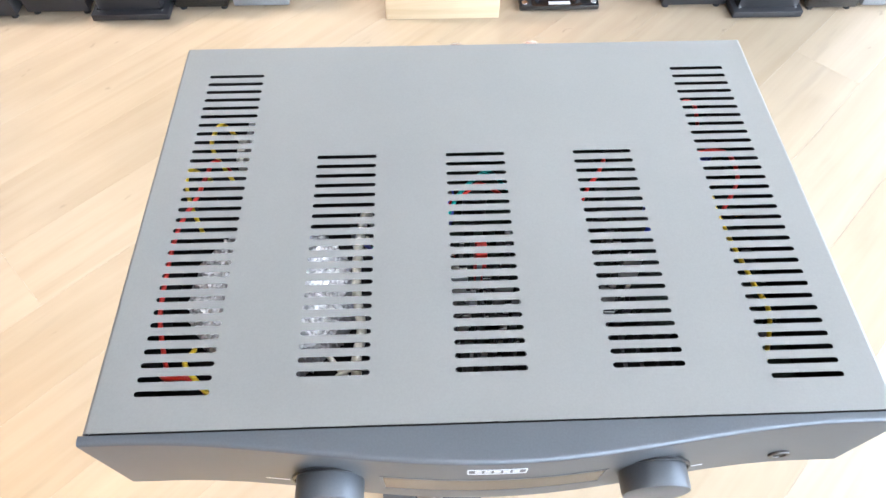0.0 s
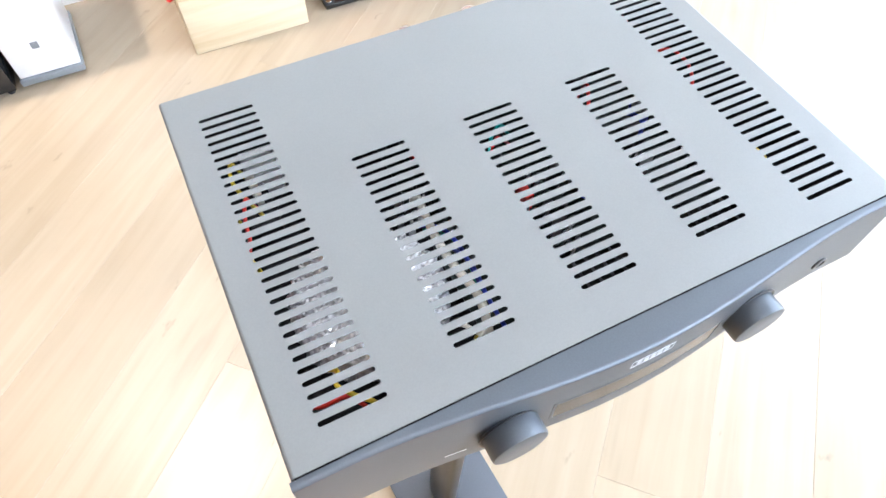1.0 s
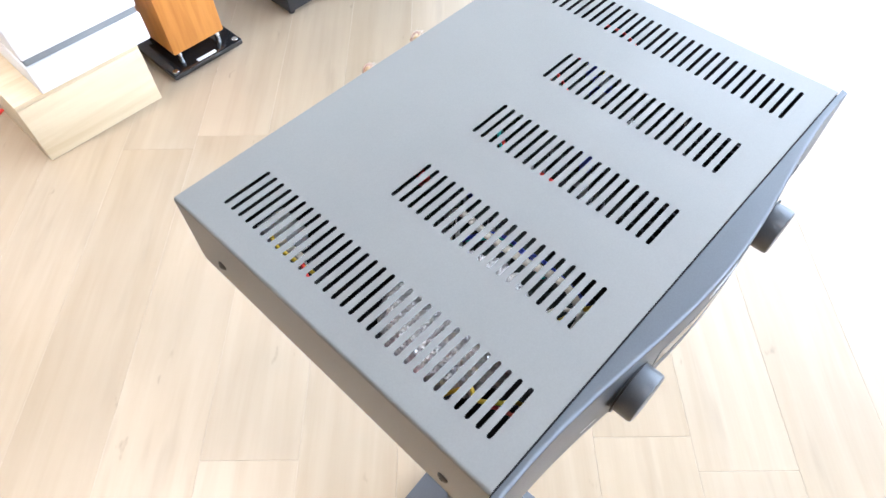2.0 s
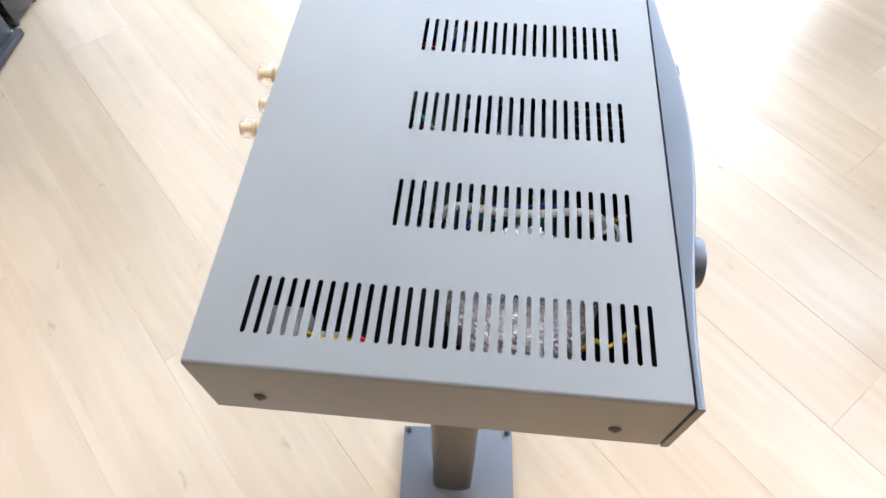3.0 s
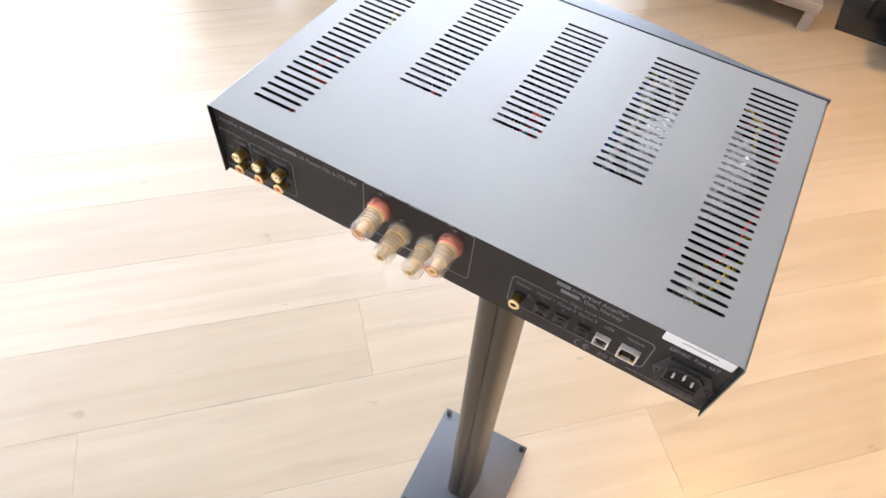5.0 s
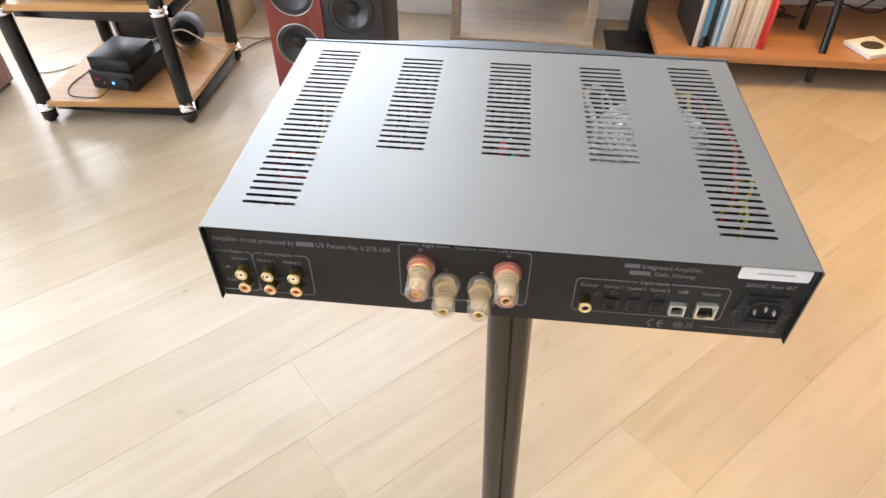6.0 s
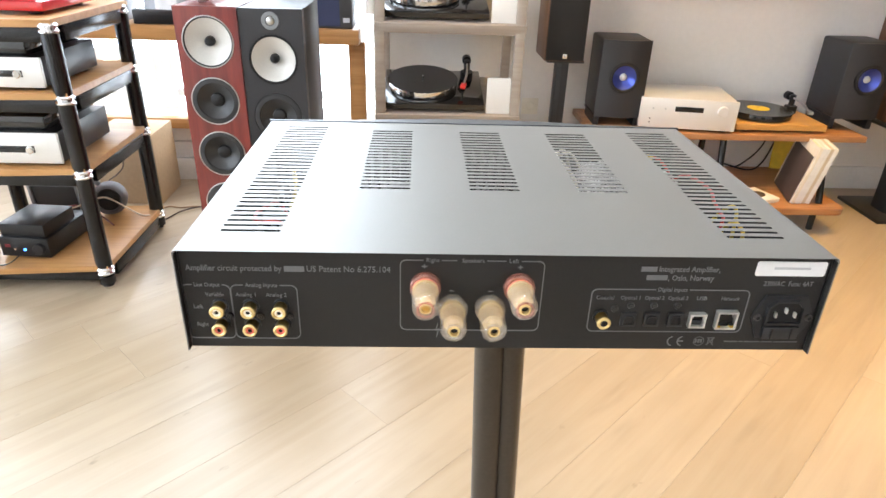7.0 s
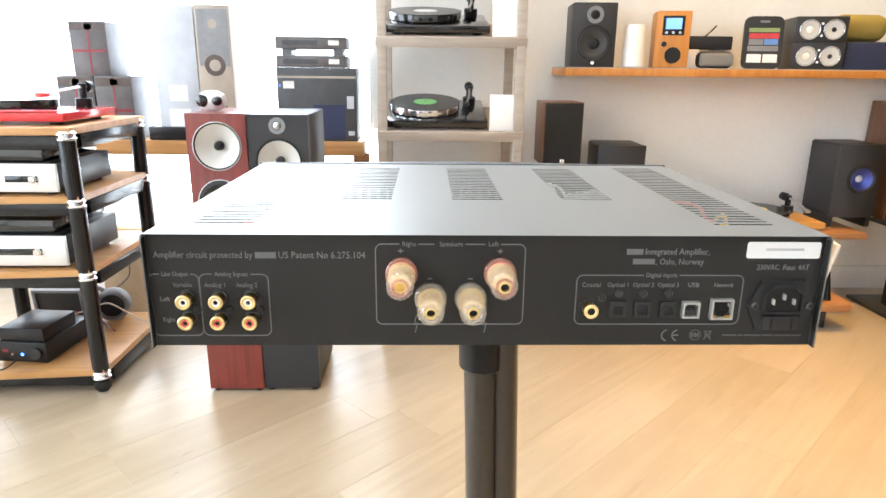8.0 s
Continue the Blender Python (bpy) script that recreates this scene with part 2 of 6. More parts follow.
M = {
    "oak_floor": wood("limed_oak", (0.420, 0.333, 0.232), (0.375, 0.290, 0.194), 0.30, 1.0, 0, 0.02, True, 0.25, ((0.955, 0.935, 0.90), (1.03, 1.035, 1.05))),
    "oak": wood("oak_veneer", (0.52, 0.28, 0.105), (0.41, 0.20, 0.065), 0.4, 2.0, 0),
    "sill": wood("oiled_pine_sill", (0.52, 0.27, 0.10), (0.40, 0.19, 0.06), 0.4, 2.0, 0),
    "pale_wood": wood("pale_pine", (0.68, 0.56, 0.38), (0.58, 0.45, 0.28), 0.5, 1.5, 0, 0, True),
    "walnut": wood("walnut_veneer", (0.46, 0.225, 0.095), (0.33, 0.145, 0.058), 0.35, 2.0, 0),
    "walnut_up": wood("walnut_upright", (0.20, 0.085, 0.04), (0.11, 0.045, 0.02), 0.35, 2.0, 2),
    "rosenut": wood("red_stained_veneer", (0.21, 0.030, 0.022), (0.12, 0.013, 0.010), 0.3, 2.2, 2, 0, False, 0.3),
    "orange_wood": wood("orange_cherry_veneer", (0.58, 0.24, 0.05), (0.46, 0.17, 0.03), 0.4, 2.0, 2),
    "ash_shelf": wood("greyed_ash", (0.42, 0.36, 0.30), (0.34, 0.28, 0.23), 0.55, 2.0, 0),
    "honey": wood("honey_wood_plinth", (0.62, 0.34, 0.10), (0.52, 0.26, 0.06), 0.4, 2.0, 0),
    "wall": material("warm_white_plaster", (0.86, 0.83, 0.78), 0.85, 0, 40, 0.02, 0.04, 90, large=1.2, large_amount=0.03),
    "white_paint": material("white_painted_wood", (0.82, 0.81, 0.79), 0.45, 0, 60, 0.03, 0.05, 120),
    "shading_wall": material("dark_tan_shading", (0.14, 0.102, 0.072), 0.85, 0, 40, 0.04, 0.15, 90, large=1.2, large_amount=0.05),
    # Unseen ceiling, greyed to weaken its bounce and its reflection in the cover.
    "ceiling": material("ceiling_grey", (0.55, 0.54, 0.52), 0.9, 0, 40, 0.03),
    "cover": material("grey_powder_coat", (0.196, 0.192, 0.181), 0.42, 0.20, 900, 0.04, 0.025, 1600, large=9, large_amount=0.04, spec=0.75),
    "front": material("anthracite_anodised", (0.100, 0.109, 0.120), 0.38, 0.50, 900, 0.06, 0.03, 1400, large=9, large_amount=0.03),
    "rear": material("charcoal_rear_paint", (0.0190, 0.0178, 0.0168), 0.55, 0.0, 900, 0.08, 0.2, 1500, spec=0.35),
    # Gold darkened to carry the shade on the socket barrels.
    "gold_in_shade": material("shaded_gold_plate", (0.34, 0.22, 0.06), 0.35, 1.0, 300, 0.08),
    "mid_gold": material("mid_tone_gold_plate", (0.55, 0.37, 0.11), 0.3, 1.0, 300, 0.08),
    "pale_gold": material("pale_gold_plate", (0.92, 0.68, 0.30), 0.26, 0.40, 300, 0.06),
    "red_core": material("dull_red_insulator", (0.60, 0.10, 0.07), 0.4, 0, 200, 0.05),
    "pale_red": material("red_plastic_washer", (0.86, 0.27, 0.18), 0.3, 0, 300, 0.05),
    "bright_tin": material("bright_tin_plate", (0.86, 0.85, 0.82), 0.28, 0.75, 300, 0.05),
    "amber": material("amber_lens", (0.55, 0.34, 0.04), 0.3),
    "faint_print": material("faint_screen_print", (0.11, 0.11, 0.113), 0.6, 0, 500, 0.05),
    "faint_ink": material("faint_grey_ink", (0.50, 0.50, 0.52), 0.6),
    "print": material("grey_screen_print", (0.165, 0.165, 0.17), 0.6, 0, 500, 0.05),
    "logo": material("silver_print", (0.62, 0.65, 0.68), 0.4, 0.4, 500, 0.05),
    "label": material("white_paper_label", (0.80, 0.80, 0.80), 0.5, 0, 300, 0.02),
    "chrome": material("polished_chrome", (0.80, 0.80, 0.80), 0.12, 1.0, 200, 0.03),
    "steel": material("brushed_nickel", (0.55, 0.55, 0.54), 0.3, 1.0, 300, 0.06),
    "black_plastic": material("black_plastic", (0.010, 0.010, 0.011), 0.36, 0, 300, 0.15, 0.1, 500, spec=0.35),
    "black_gloss": material("black_gloss_lacquer", (0.010, 0.010, 0.011), 0.12, 0, 200, 0.1, clear=0.5),
    "black_satin": material("black_satin_cabinet", (0.022, 0.022, 0.025), 0.45, 0, 200, 0.12, 0.08, 400),
    "grille": material("black_grille_cloth", (0.014, 0.014, 0.015), 0.9, 0, 900, 0.3, 0.6, 1200),
    # Near-black: fills holes in place of their shade, and colours the fins.
    "void": material("hole_shade_and_fin_black", (0.004, 0.004, 0.004), 0.7),
    "grey_black": material("grey_black_moulding", (0.024, 0.024, 0.025), 0.42, 0, 300, 0.1, 0.1, 600, spec=0.4),
    "dull_screw": material("dull_plated_screw", (0.10, 0.095, 0.09), 0.4, 0.8, 300, 0.1),
    "rubber": material("black_rubber", (0.018, 0.018, 0.019), 0.6, 0, 200, 0.12),
    "tube": material("black_steel_tube", (0.082, 0.071, 0.060), 0.33, 0.65, 300, 0.08, 0.05, 600),
    "plate": material("grey_steel_plate", (0.085, 0.092, 0.105), 0.42, 0.2, 300, 0.06, 0.08, 500),
    "rack_black": material("rack_leg_black", (0.012, 0.012, 0.013), 0.22, 0.2, 100, 0.1),
    "white_cone": material("silver_white_cone", (0.54, 0.52, 0.48), 0.42, 0.1, 300, 0.06, 0.2, 500),
    "dark_cone": material("dark_paper_cone", (0.036, 0.036, 0.037), 0.38, 0, 300, 0.1, 0.2, 500),
    "blue_cone": material("violet_blue_cone", (0.07, 0.10, 0.42), 0.30, 0.75, 300, 0.06),
    "white": material("white_lacquer", (0.80, 0.79, 0.78), 0.3, 0, 200, 0.02, clear=0.2),
    "silver": material("silver_fascia", (0.76, 0.75, 0.72), 0.36, 0.35, 500, 0.05, 0.08, 900),
    "window_dark": material("dark_display_glass", (0.012, 0.013, 0.015), 0.08, 0, 100, 0.05),
    "red": material("red_lacquer", (0.55, 0.015, 0.02), 0.25, 0, 200, 0.05, clear=0.4),
    "red_plastic": material("red_insulation", (0.72, 0.03, 0.02), 0.4, 0, 200, 0.05),
    "white_plastic": material("cream_insulation", (0.85, 0.80, 0.68), 0.4, 0, 200, 0.03),
    "yellow": material("yellow_insulation", (0.75, 0.50, 0.02), 0.4, 0, 200, 0.05),
    "blue": material("blue_insulation", (0.02, 0.05, 0.45), 0.4, 0, 200, 0.05),
    "teal": material("teal_insulation", (0.0, 0.36, 0.30), 0.4, 0, 200, 0.05),
    "board": material("dark_circuit_board", (0.012, 0.022, 0.016), 0.4, 0, 160, 0.5, 0.3, 300),
    "film": material("crinkled_film", (0.97, 0.94, 0.93), 0.12, 0.40, 240, 0.3, 0.0, 400, large=60, large_amount=0.3, spec=1.0),
    "record": material("vinyl_record", (0.010, 0.010, 0.011), 0.25, 0, 300, 0.1),
    "green_label": material("green_paper_label", (0.20, 0.50, 0.16), 0.6),
    "yellow_label": material("yellow_paper_label", (0.75, 0.52, 0.04), 0.6),
    "card": material("cream_price_card", (0.82, 0.79, 0.74), 0.7, 0, 200, 0.02),
    "grey_box": material("printed_grey_carton", (0.095, 0.085, 0.085), 0.6, 0, 14, 0.3, large=8, large_amount=0.2),
    "grey_carton": material("light_grey_carton", (0.47, 0.50, 0.54), 0.6, 0, 14, 0.1),
    "brown_carton": material("brown_printed_carton", (0.36, 0.30, 0.245), 0.65, 0, 14, 0.12),
    "black_carton": material("black_printed_carton", (0.05, 0.052, 0.056), 0.5, 0, 14, 0.3),
    "kraft": material("kraft_cardboard", (0.50, 0.36, 0.22), 0.8, 0, 60, 0.06, 0.1, 120),
    "dark_red_print": material("dark_red_print", (0.22, 0.02, 0.03), 0.55),
    "olive": material("olive_gold_cloth", (0.30, 0.22, 0.05), 0.8, 0, 500, 0.2, 0.3, 800),
    "navy": material("navy_cloth", (0.022, 0.030, 0.075), 0.8, 0, 500, 0.2, 0.3, 800),
    "grey_cloth": material("grey_speaker_cloth", (0.22, 0.21, 0.20), 0.85, 0, 500, 0.2, 0.4, 800),
    "grey_plastic": material("grey_plastic", (0.22, 0.23, 0.24), 0.45, 0, 200, 0.08),
    "clear": thin_plastic("clear_post_cap", (0.995, 0.98, 0.95), 0.15, (0.98, 0.94, 0.86)),
    "clear_red": thin_plastic("clear_pink_ring", (0.98, 0.74, 0.66), 0.26, (0.95, 0.46, 0.36)),
    "glass": pane_glass("window_glass"),
    "led_blue": glow("blue_led", (0.05, 0.25, 1.0), 6.0),
    "screen_blue": glow("blue_screen", (0.18, 0.42, 0.95), 0.8),
}
for tag, rgb in {"lp_blue": (0.10, 0.28, 0.45), "lp_black": (0.02, 0.02, 0.022), "lp_sky": (0.12, 0.36, 0.62), "lp_white": (0.72, 0.70, 0.66), "lp_brown": (0.28, 0.17, 0.10),
                 "lp_beige": (0.56, 0.47, 0.34), "lp_red": (0.62, 0.05, 0.04), "lp_cream": (0.70, 0.62, 0.50), "lp_dark": (0.075, 0.05, 0.04), "lp_yellow": (0.70, 0.52, 0.05),
                 "tile_green": (0.22, 0.30, 0.12), "tile_red": (0.55, 0.05, 0.06), "tile_blue": (0.12, 0.26, 0.60), "tile_grey": (0.2, 0.2, 0.21), "tile_white": (0.8, 0.8, 0.8)}.items():
    M[tag] = material("printed_" + tag, rgb, 0.55, 0, 30, 0.12, large=12, large_amount=0.1)


# ---- mesh helpers ----
def finish(bm, name, mat, sharp=38):
    me = bpy.data.meshes.new(name)
    bmesh.ops.recalc_face_normals(bm, faces=bm.faces)
    for f in bm.faces:
        f.smooth = True
    bm.to_mesh(me)
    bm.free()
    me.set_sharp_from_angle(angle=radians(sharp))
    me.materials.append(mat)
    return me


def part(name, bm, mat, parent, label="", at=None, sharp=38):
    """Links a bmesh as one mesh object under a thing or part; all parts lie in the thing's own axes."""
    ob = new(name, finish(bm, name, M[mat], sharp))
    ob.parent = parent
    if at is not None:
        ob.matrix_local = at
    if label:
        ob["label"] = label
    return ob


def thing(name, at, label, category, group="", kind=""):
    ob = new(name)
    ob.empty_display_size = 0.05
    ob.matrix_world = at
    return tagged(ob, label, category, group, kind)


def solid(name, bm, mat, label, category, group="", kind="", at=None):
    """A thing of one mesh."""
    ob = new(name, finish(bm, name, M[mat]))
    if at is not None:
        ob.matrix_world = at
    return tagged(ob, label, category, group, kind)


def box(x0, x1, y0, y1, z0, z1, bevel=0.0, segs=2, bm=None):
    b = bmesh.new()
    bmesh.ops.create_cube(b, size=1)
    bmesh.ops.transform(b, matrix=Matrix.Translation(((x0 + x1) / 2, (y0 + y1) / 2, (z0 + z1) / 2)) @ Matrix.Diagonal((abs(x1 - x0), abs(y1 - y0), abs(z1 - z0), 1)), verts=b.verts)
    if bevel:
        bmesh.ops.bevel(b, geom=b.edges[:], offset=bevel, segments=segs, affect="EDGES", profile=0.5)
    return merge(bm, b)


def merge(bm, b):
    if bm is None:
        return b
    me = bpy.data.meshes.new("tmp")
    b.to_mesh(me)
    b.free()
    bm.from_mesh(me)
    bpy.data.meshes.remove(me)
    return bm


def moved(bm, m):
    bmesh.ops.transform(bm, matrix=m, verts=bm.verts)
    return bm


TURN = {"z": Matrix(), "y": Matrix.Rotation(radians(-90), 4, "X"), "-y": Matrix.Rotation(radians(90), 4, "X"), "x": Matrix.Rotation(radians(90), 4, "Y"), "-x": Matrix.Rotation(radians(-90), 4, "Y")}


def lathe(profile, at=(0, 0, 0), axis="z", segs=32, bm=None, flute=0.0, flutes=0, ends="cap"):
    """A turned solid: rows of (radius, height) along the axis. ends: cap them, join the last to the first (a hollow ring), or leave them open (a dish)."""
    b = bmesh.new()
    rings = []
    for r, h in profile:
        if r < 1e-6:
            rings.append([b.verts.new((0, 0, h))])
        else:
            ring = []
            for k in range(segs):
                a = 2 * math.pi * k / segs
                q = r * (1 - flute * (0.5 + 0.5 * math.cos(flutes * a))) if flutes else r
                ring.append(b.verts.new((q * math.cos(a), q * math.sin(a), h)))
            rings.append(ring)
    for p, q in zip(rings, rings[1:] + (rings[:1] if ends == "join" else [])):
        for k in range(segs):
            j = (k + 1) % segs
            if len(p) == 1 and len(q) == 1:
                break
            if len(p) == 1:
                b.faces.new((p[0], q[k], q[j]))
            elif len(q) == 1:
                b.faces.new((p[k], q[0], p[j]))
            else:
                b.faces.new((p[k], q[k], q[j], p[j]))
    for ring in (rings[0], rings[-1]) if ends == "cap" else ():
        if len(ring) > 1:
            b.faces.new(ring)
    moved(b, Matrix.Translation(at) @ TURN[axis])
    return merge(bm, b)


def cyl(r, h, at=(0, 0, 0), axis="z", segs=24, edge=0.0, bm=None):
    e = edge
    prof = [(0, 0), (r - e, 0), (r, e), (r, h - e), (r - e, h), (0, h)] if e else [(0, 0), (r, 0), (r, h), (0, h)]
    return lathe(prof, at, axis, segs, bm)


def ring(r0, r1, h, at=(0, 0, 0), axis="z", segs=32, bm=None):
    """A flat ring with a rounded rim."""
    b = bmesh.new()
    e = min(h, r1 - r0) * 0.3
    prof = [(r0, 0), (r1, 0), (r1, h - e), (r1 - e, h), (r0 + e, h), (r0, h - e)]
    rows = []
    for k in range(segs):
        a = 2 * math.pi * k / segs
        rows.append([b.verts.new((r * math.cos(a), r * math.sin(a), z)) for r, z in prof])
    for k in range(segs):
        p, q = rows[k], rows[(k + 1) % segs]
        for i in range(len(prof)):
            j = (i + 1) % len(prof)
            b.faces.new((p[i], p[j], q[j], q[i]))
    moved(b, Matrix.Translation(at) @ TURN[axis])
    return merge(bm, b)


def hose(points, r, segs=8, steps=6, bm=None):
    """A round cable along a smooth line through the points."""
    P = [Vector(p) for p in points]
    line = []
    for i in range(len(P) - 1):
        a, b_, c, d = P[max(i - 1, 0)], P[i], P[i + 1], P[min(i + 2, len(P) - 1)]
        for k in range(steps):
            t = k / steps
            line.append(0.5 * (2 * b_ + (c - a) * t + (2 * a - 5 * b_ + 4 * c - d) * t * t + (3 * b_ - a - 3 * c + d) * t ** 3))
    line.append(P[-1])
    b = bmesh.new()
    rows = []
    for i, p in enumerate(line):
        d = (line[min(i + 1, len(line) - 1)] - line[max(i - 1, 0)]).normalized()
        u = d.orthogonal().normalized() if i == 0 else (u - d * u.dot(d)).normalized()
        v = d.cross(u)
        rows.append([b.verts.new(p + r * (math.cos(2 * math.pi * k / segs) * u + math.sin(2 * math.pi * k / segs) * v)) for k in range(segs)])
    for p, q in zip(rows, rows[1:]):
        for k in range(segs):
            j = (k + 1) % segs
            b.faces.new((p[k], p[j], q[j], q[k]))
    b.faces.new(rows[0][::-1])
    b.faces.new(rows[-1])
    return merge(bm, b)


def prism(outline, z0, z1, bm=None, bevel=0.0):
    """An outline in x and y, raised from z0 to z1."""
    b = bmesh.new()
    low = [b.verts.new((x, y, z0)) for x, y in outline]
    high = [b.verts.new((x, y, z1)) for x, y in outline]
    b.faces.new(low[::-1])
    b.faces.new(high)
    for k in range(len(low)):
        j = (k + 1) % len(low)
        b.faces.new((low[k], low[j], high[j], high[k]))
    if bevel:
        bmesh.ops.bevel(b, geom=[e for e in b.edges if abs(e.verts[0].co.z - e.verts[1].co.z) < 1e-9], offset=bevel, segments=2, affect="EDGES")
    return merge(bm, b)


def lettering(words, size, at, parent, mat="print", align="CENTER", depth=0.00025):
    cu = bpy.data.curves.new("lettering", "FONT")
    cu.body, cu.size, cu.align_x, cu.align_y, cu.extrude, cu.resolution_u = words, size, align, "CENTER", depth, 2
    tmp = bpy.data.objects.new("tmp", cu)
    scene.collection.objects.link(tmp)
    me = bpy.data.meshes.new_from_object(tmp.evaluated_get(bpy.context.evaluated_depsgraph_get()))
    bpy.data.objects.remove(tmp)
    bpy.data.curves.remove(cu)
    me.materials.clear()
    me.materials.append(M[mat])
    ob = new("lettering", me)
    ob.parent = parent
    ob.matrix_local = at
    return ob

# ---- the room ----
X0, X1, Y0, Y1, TOP = -3.4, 3.3, -2.62, 1.95, 3.9
T = 0.25


def structure(name, bm, mat, label, category):
    return solid(name, bm, mat, label, category, "", "structure")


floor = structure("floor", box(X0 - T, X1 + T, Y0 - T, Y1 + T, -0.14, -0.018), "kraft", "pale limed oak plank floor laid at an angle", "floor")
structure("ceiling", box(X0 - T, X1 + T, Y0 - T, Y1 + T, TOP, TOP + 0.1), "ceiling", "unseen ceiling, greyed to send back less light", "ceiling")
structure("wall_front", box(X0 - T, X1 + T, Y1, Y1 + T, -0.02, TOP), "wall", "white plaster wall behind the loudspeakers", "wall")
# Unseen wall, pulled in and darkened to shade the amplifier's side.
structure("wall_left", box(X0 - T, X0, Y0, Y1, -0.02, TOP), "shading_wall", "unseen side wall, pulled in and darkened to shade the amplifier", "wall")
structure("wall_back", box(X0, 0.26, Y0 - T, Y0, -0.02, TOP), "wall", "warm white plaster wall behind the shelves", "wall")
WX0, WX1, WZ0, WZ1 = 0.28, 3.2, 0.30, 3.84
bm = box(0.26, X1, Y0 - T, Y0, WZ1, TOP)
box(0.26, WX0, Y0 - T, Y0, -0.02, WZ1, bm=bm)
box(WX1, X1 + T, Y0 - T, Y0, -0.02, TOP, bm=bm)
box(WX0, WX1, Y0 - T, Y0, -0.02, WZ0, bm=bm)
structure("wall_window", bm, "wall", "white wall round the bright shop window", "wall")
bm = box(X1, X1 + T, Y0, Y1, WZ1, TOP)
box(X1, X1 + T, Y0, Y1, -0.02, WZ0, bm=bm)
box(X1, X1 + T, Y0, -2.50, WZ0, WZ1, bm=bm)
box(X1, X1 + T, 1.55, Y1, WZ0, WZ1, bm=bm)
structure("wall_right", bm, "wall", "white wall round the side window", "wall")
for name, dims in (("baseboard_front", (X0, X1, Y1 - 0.02, Y1, 0, 0.12)), ("baseboard_back", (X0, 0.26, Y0, Y0 + 0.02, 0, 0.12))):
    structure(name, box(*dims, bevel=0.004), "white_paint", "white painted wooden skirting board", "baseboard")
# stepped white boards below the street window
for k, (z0, z1, y) in enumerate(((0.0, 0.11, 0.05), (0.114, 0.19, 0.035), (0.194, 0.27, 0.02))):
    structure("panel_board", box(WX0, WX1, Y0, Y0 + y, z0, z1, 0.003), "white_paint", "white painted board below the shop window", "panelling")


def window_street():
    w = thing("window_1", pose(0, Y0, 0), "bright shop window with oiled wooden frame and sill", "window", "", "structure")
    part("window_sill", box(0.33, WX1, -0.02, 0.20, 0.70, 0.765, 0.004), "sill", w, "wide oiled wooden sill")
    part("window_frame", box(0.33, WX1, 0.03, 0.09, 0.275, 0.325, 0.003), "sill", w, "oiled wooden bottom rail")
    for x in (0.315, 1.75, 2.85):
        part("post", box(x, x + 0.075, 0.03, 0.09, 0.327, 0.697, 0.003), "sill", w, "oiled wooden post")
    for x in (0.28, 1.90, 3.16):
        part("mullion", box(x, x + 0.04, -0.12, -0.06, 0.80, WZ1, 0.003), "white_paint", w, "white painted mullion")
    part("head", box(WX0, WX1, -0.125, -0.065, WZ1 - 0.05, WZ1, 0.003), "white_paint", w)
    for a, b in ((0.32, 1.90), (1.94, 3.16)):
        p = part("pane", box(a, b, -0.092, -0.088, 0.80, WZ1 - 0.05), "glass", w)
        p.visible_shadow = False
    p = part("pane", box(WX0, WX1, -0.092, -0.088, 0.30, 0.70), "glass", w)
    p.visible_shadow = False
    return w


def window_side():
    w = thing("window_2", pose(X1, 0, 0), "large side window with white painted frame", "window", "", "structure")
    for y in (-2.50, -1.15, 0.20, 1.51):
        part("mullion", box(0.06, 0.12, y, y + 0.04, WZ0, WZ1, 0.003), "white_paint", w)
    part("window_sill", box(-0.08, 0.14, -2.50, 1.55, WZ0 - 0.03, WZ0 + 0.004, 0.003), "white_paint", w)
    for y in (-2.46, -1.11, 0.24):
        p = part("pane", box(0.088, 0.092, y, y + (1.31 if y < 0 else 1.27), WZ0 + 0.004, WZ1), "glass", w)
        p.visible_shadow = False
    return w


window_street()
window_side()
# slatted white screen outside the low panes
screen = thing("slatted_screen", pose(0, Y0 - 0.19, 0), "white slatted screen seen through the low window", "screen")
for k in range(14):
    part("slat", box(0.62 + 0.17 * k, 0.72 + 0.17 * k, -0.01, 0.01, 0.30, 0.60, 0.004), "white_paint", screen)
part("rail", box(0.55, 3.0, -0.03, -0.012, 0.36, 0.40), "white_paint", screen)


def wall_socket():
    s = thing("wall_socket", pose(-0.486, Y0, 0.40), "cream plastic wall socket beside the shelf unit", "socket")
    part("cover_plate", box(-0.04, 0.04, 0, 0.008, -0.04, 0.04, 0.003), "white_plastic", s)
    part("insert", ring(0.014, 0.024, 0.006, (0, 0.008, 0), "y", 24), "white_plastic", s)


wall_socket()


def unseen_ceiling_light(x, y, power, spread, colour):
    c = thing("unseen_ceiling_light", pose(x, y, TOP), "unseen round ceiling light added to light the room", "ceiling light", "ceiling lights")
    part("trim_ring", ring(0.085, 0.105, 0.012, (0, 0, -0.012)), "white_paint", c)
    lamp = new("lamp", bpy.data.lights.new("unseen_spot", "AREA"))
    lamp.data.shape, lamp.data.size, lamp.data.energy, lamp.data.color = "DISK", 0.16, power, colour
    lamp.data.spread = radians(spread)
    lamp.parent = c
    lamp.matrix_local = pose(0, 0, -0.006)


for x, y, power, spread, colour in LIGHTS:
    unseen_ceiling_light(x, y, power, spread, colour)


# ---- integrated amplifier on its stand ----
ZT, ZB, YR, YF, HW = 0.995, 0.9190, 0.1500, -0.1485, 0.2155
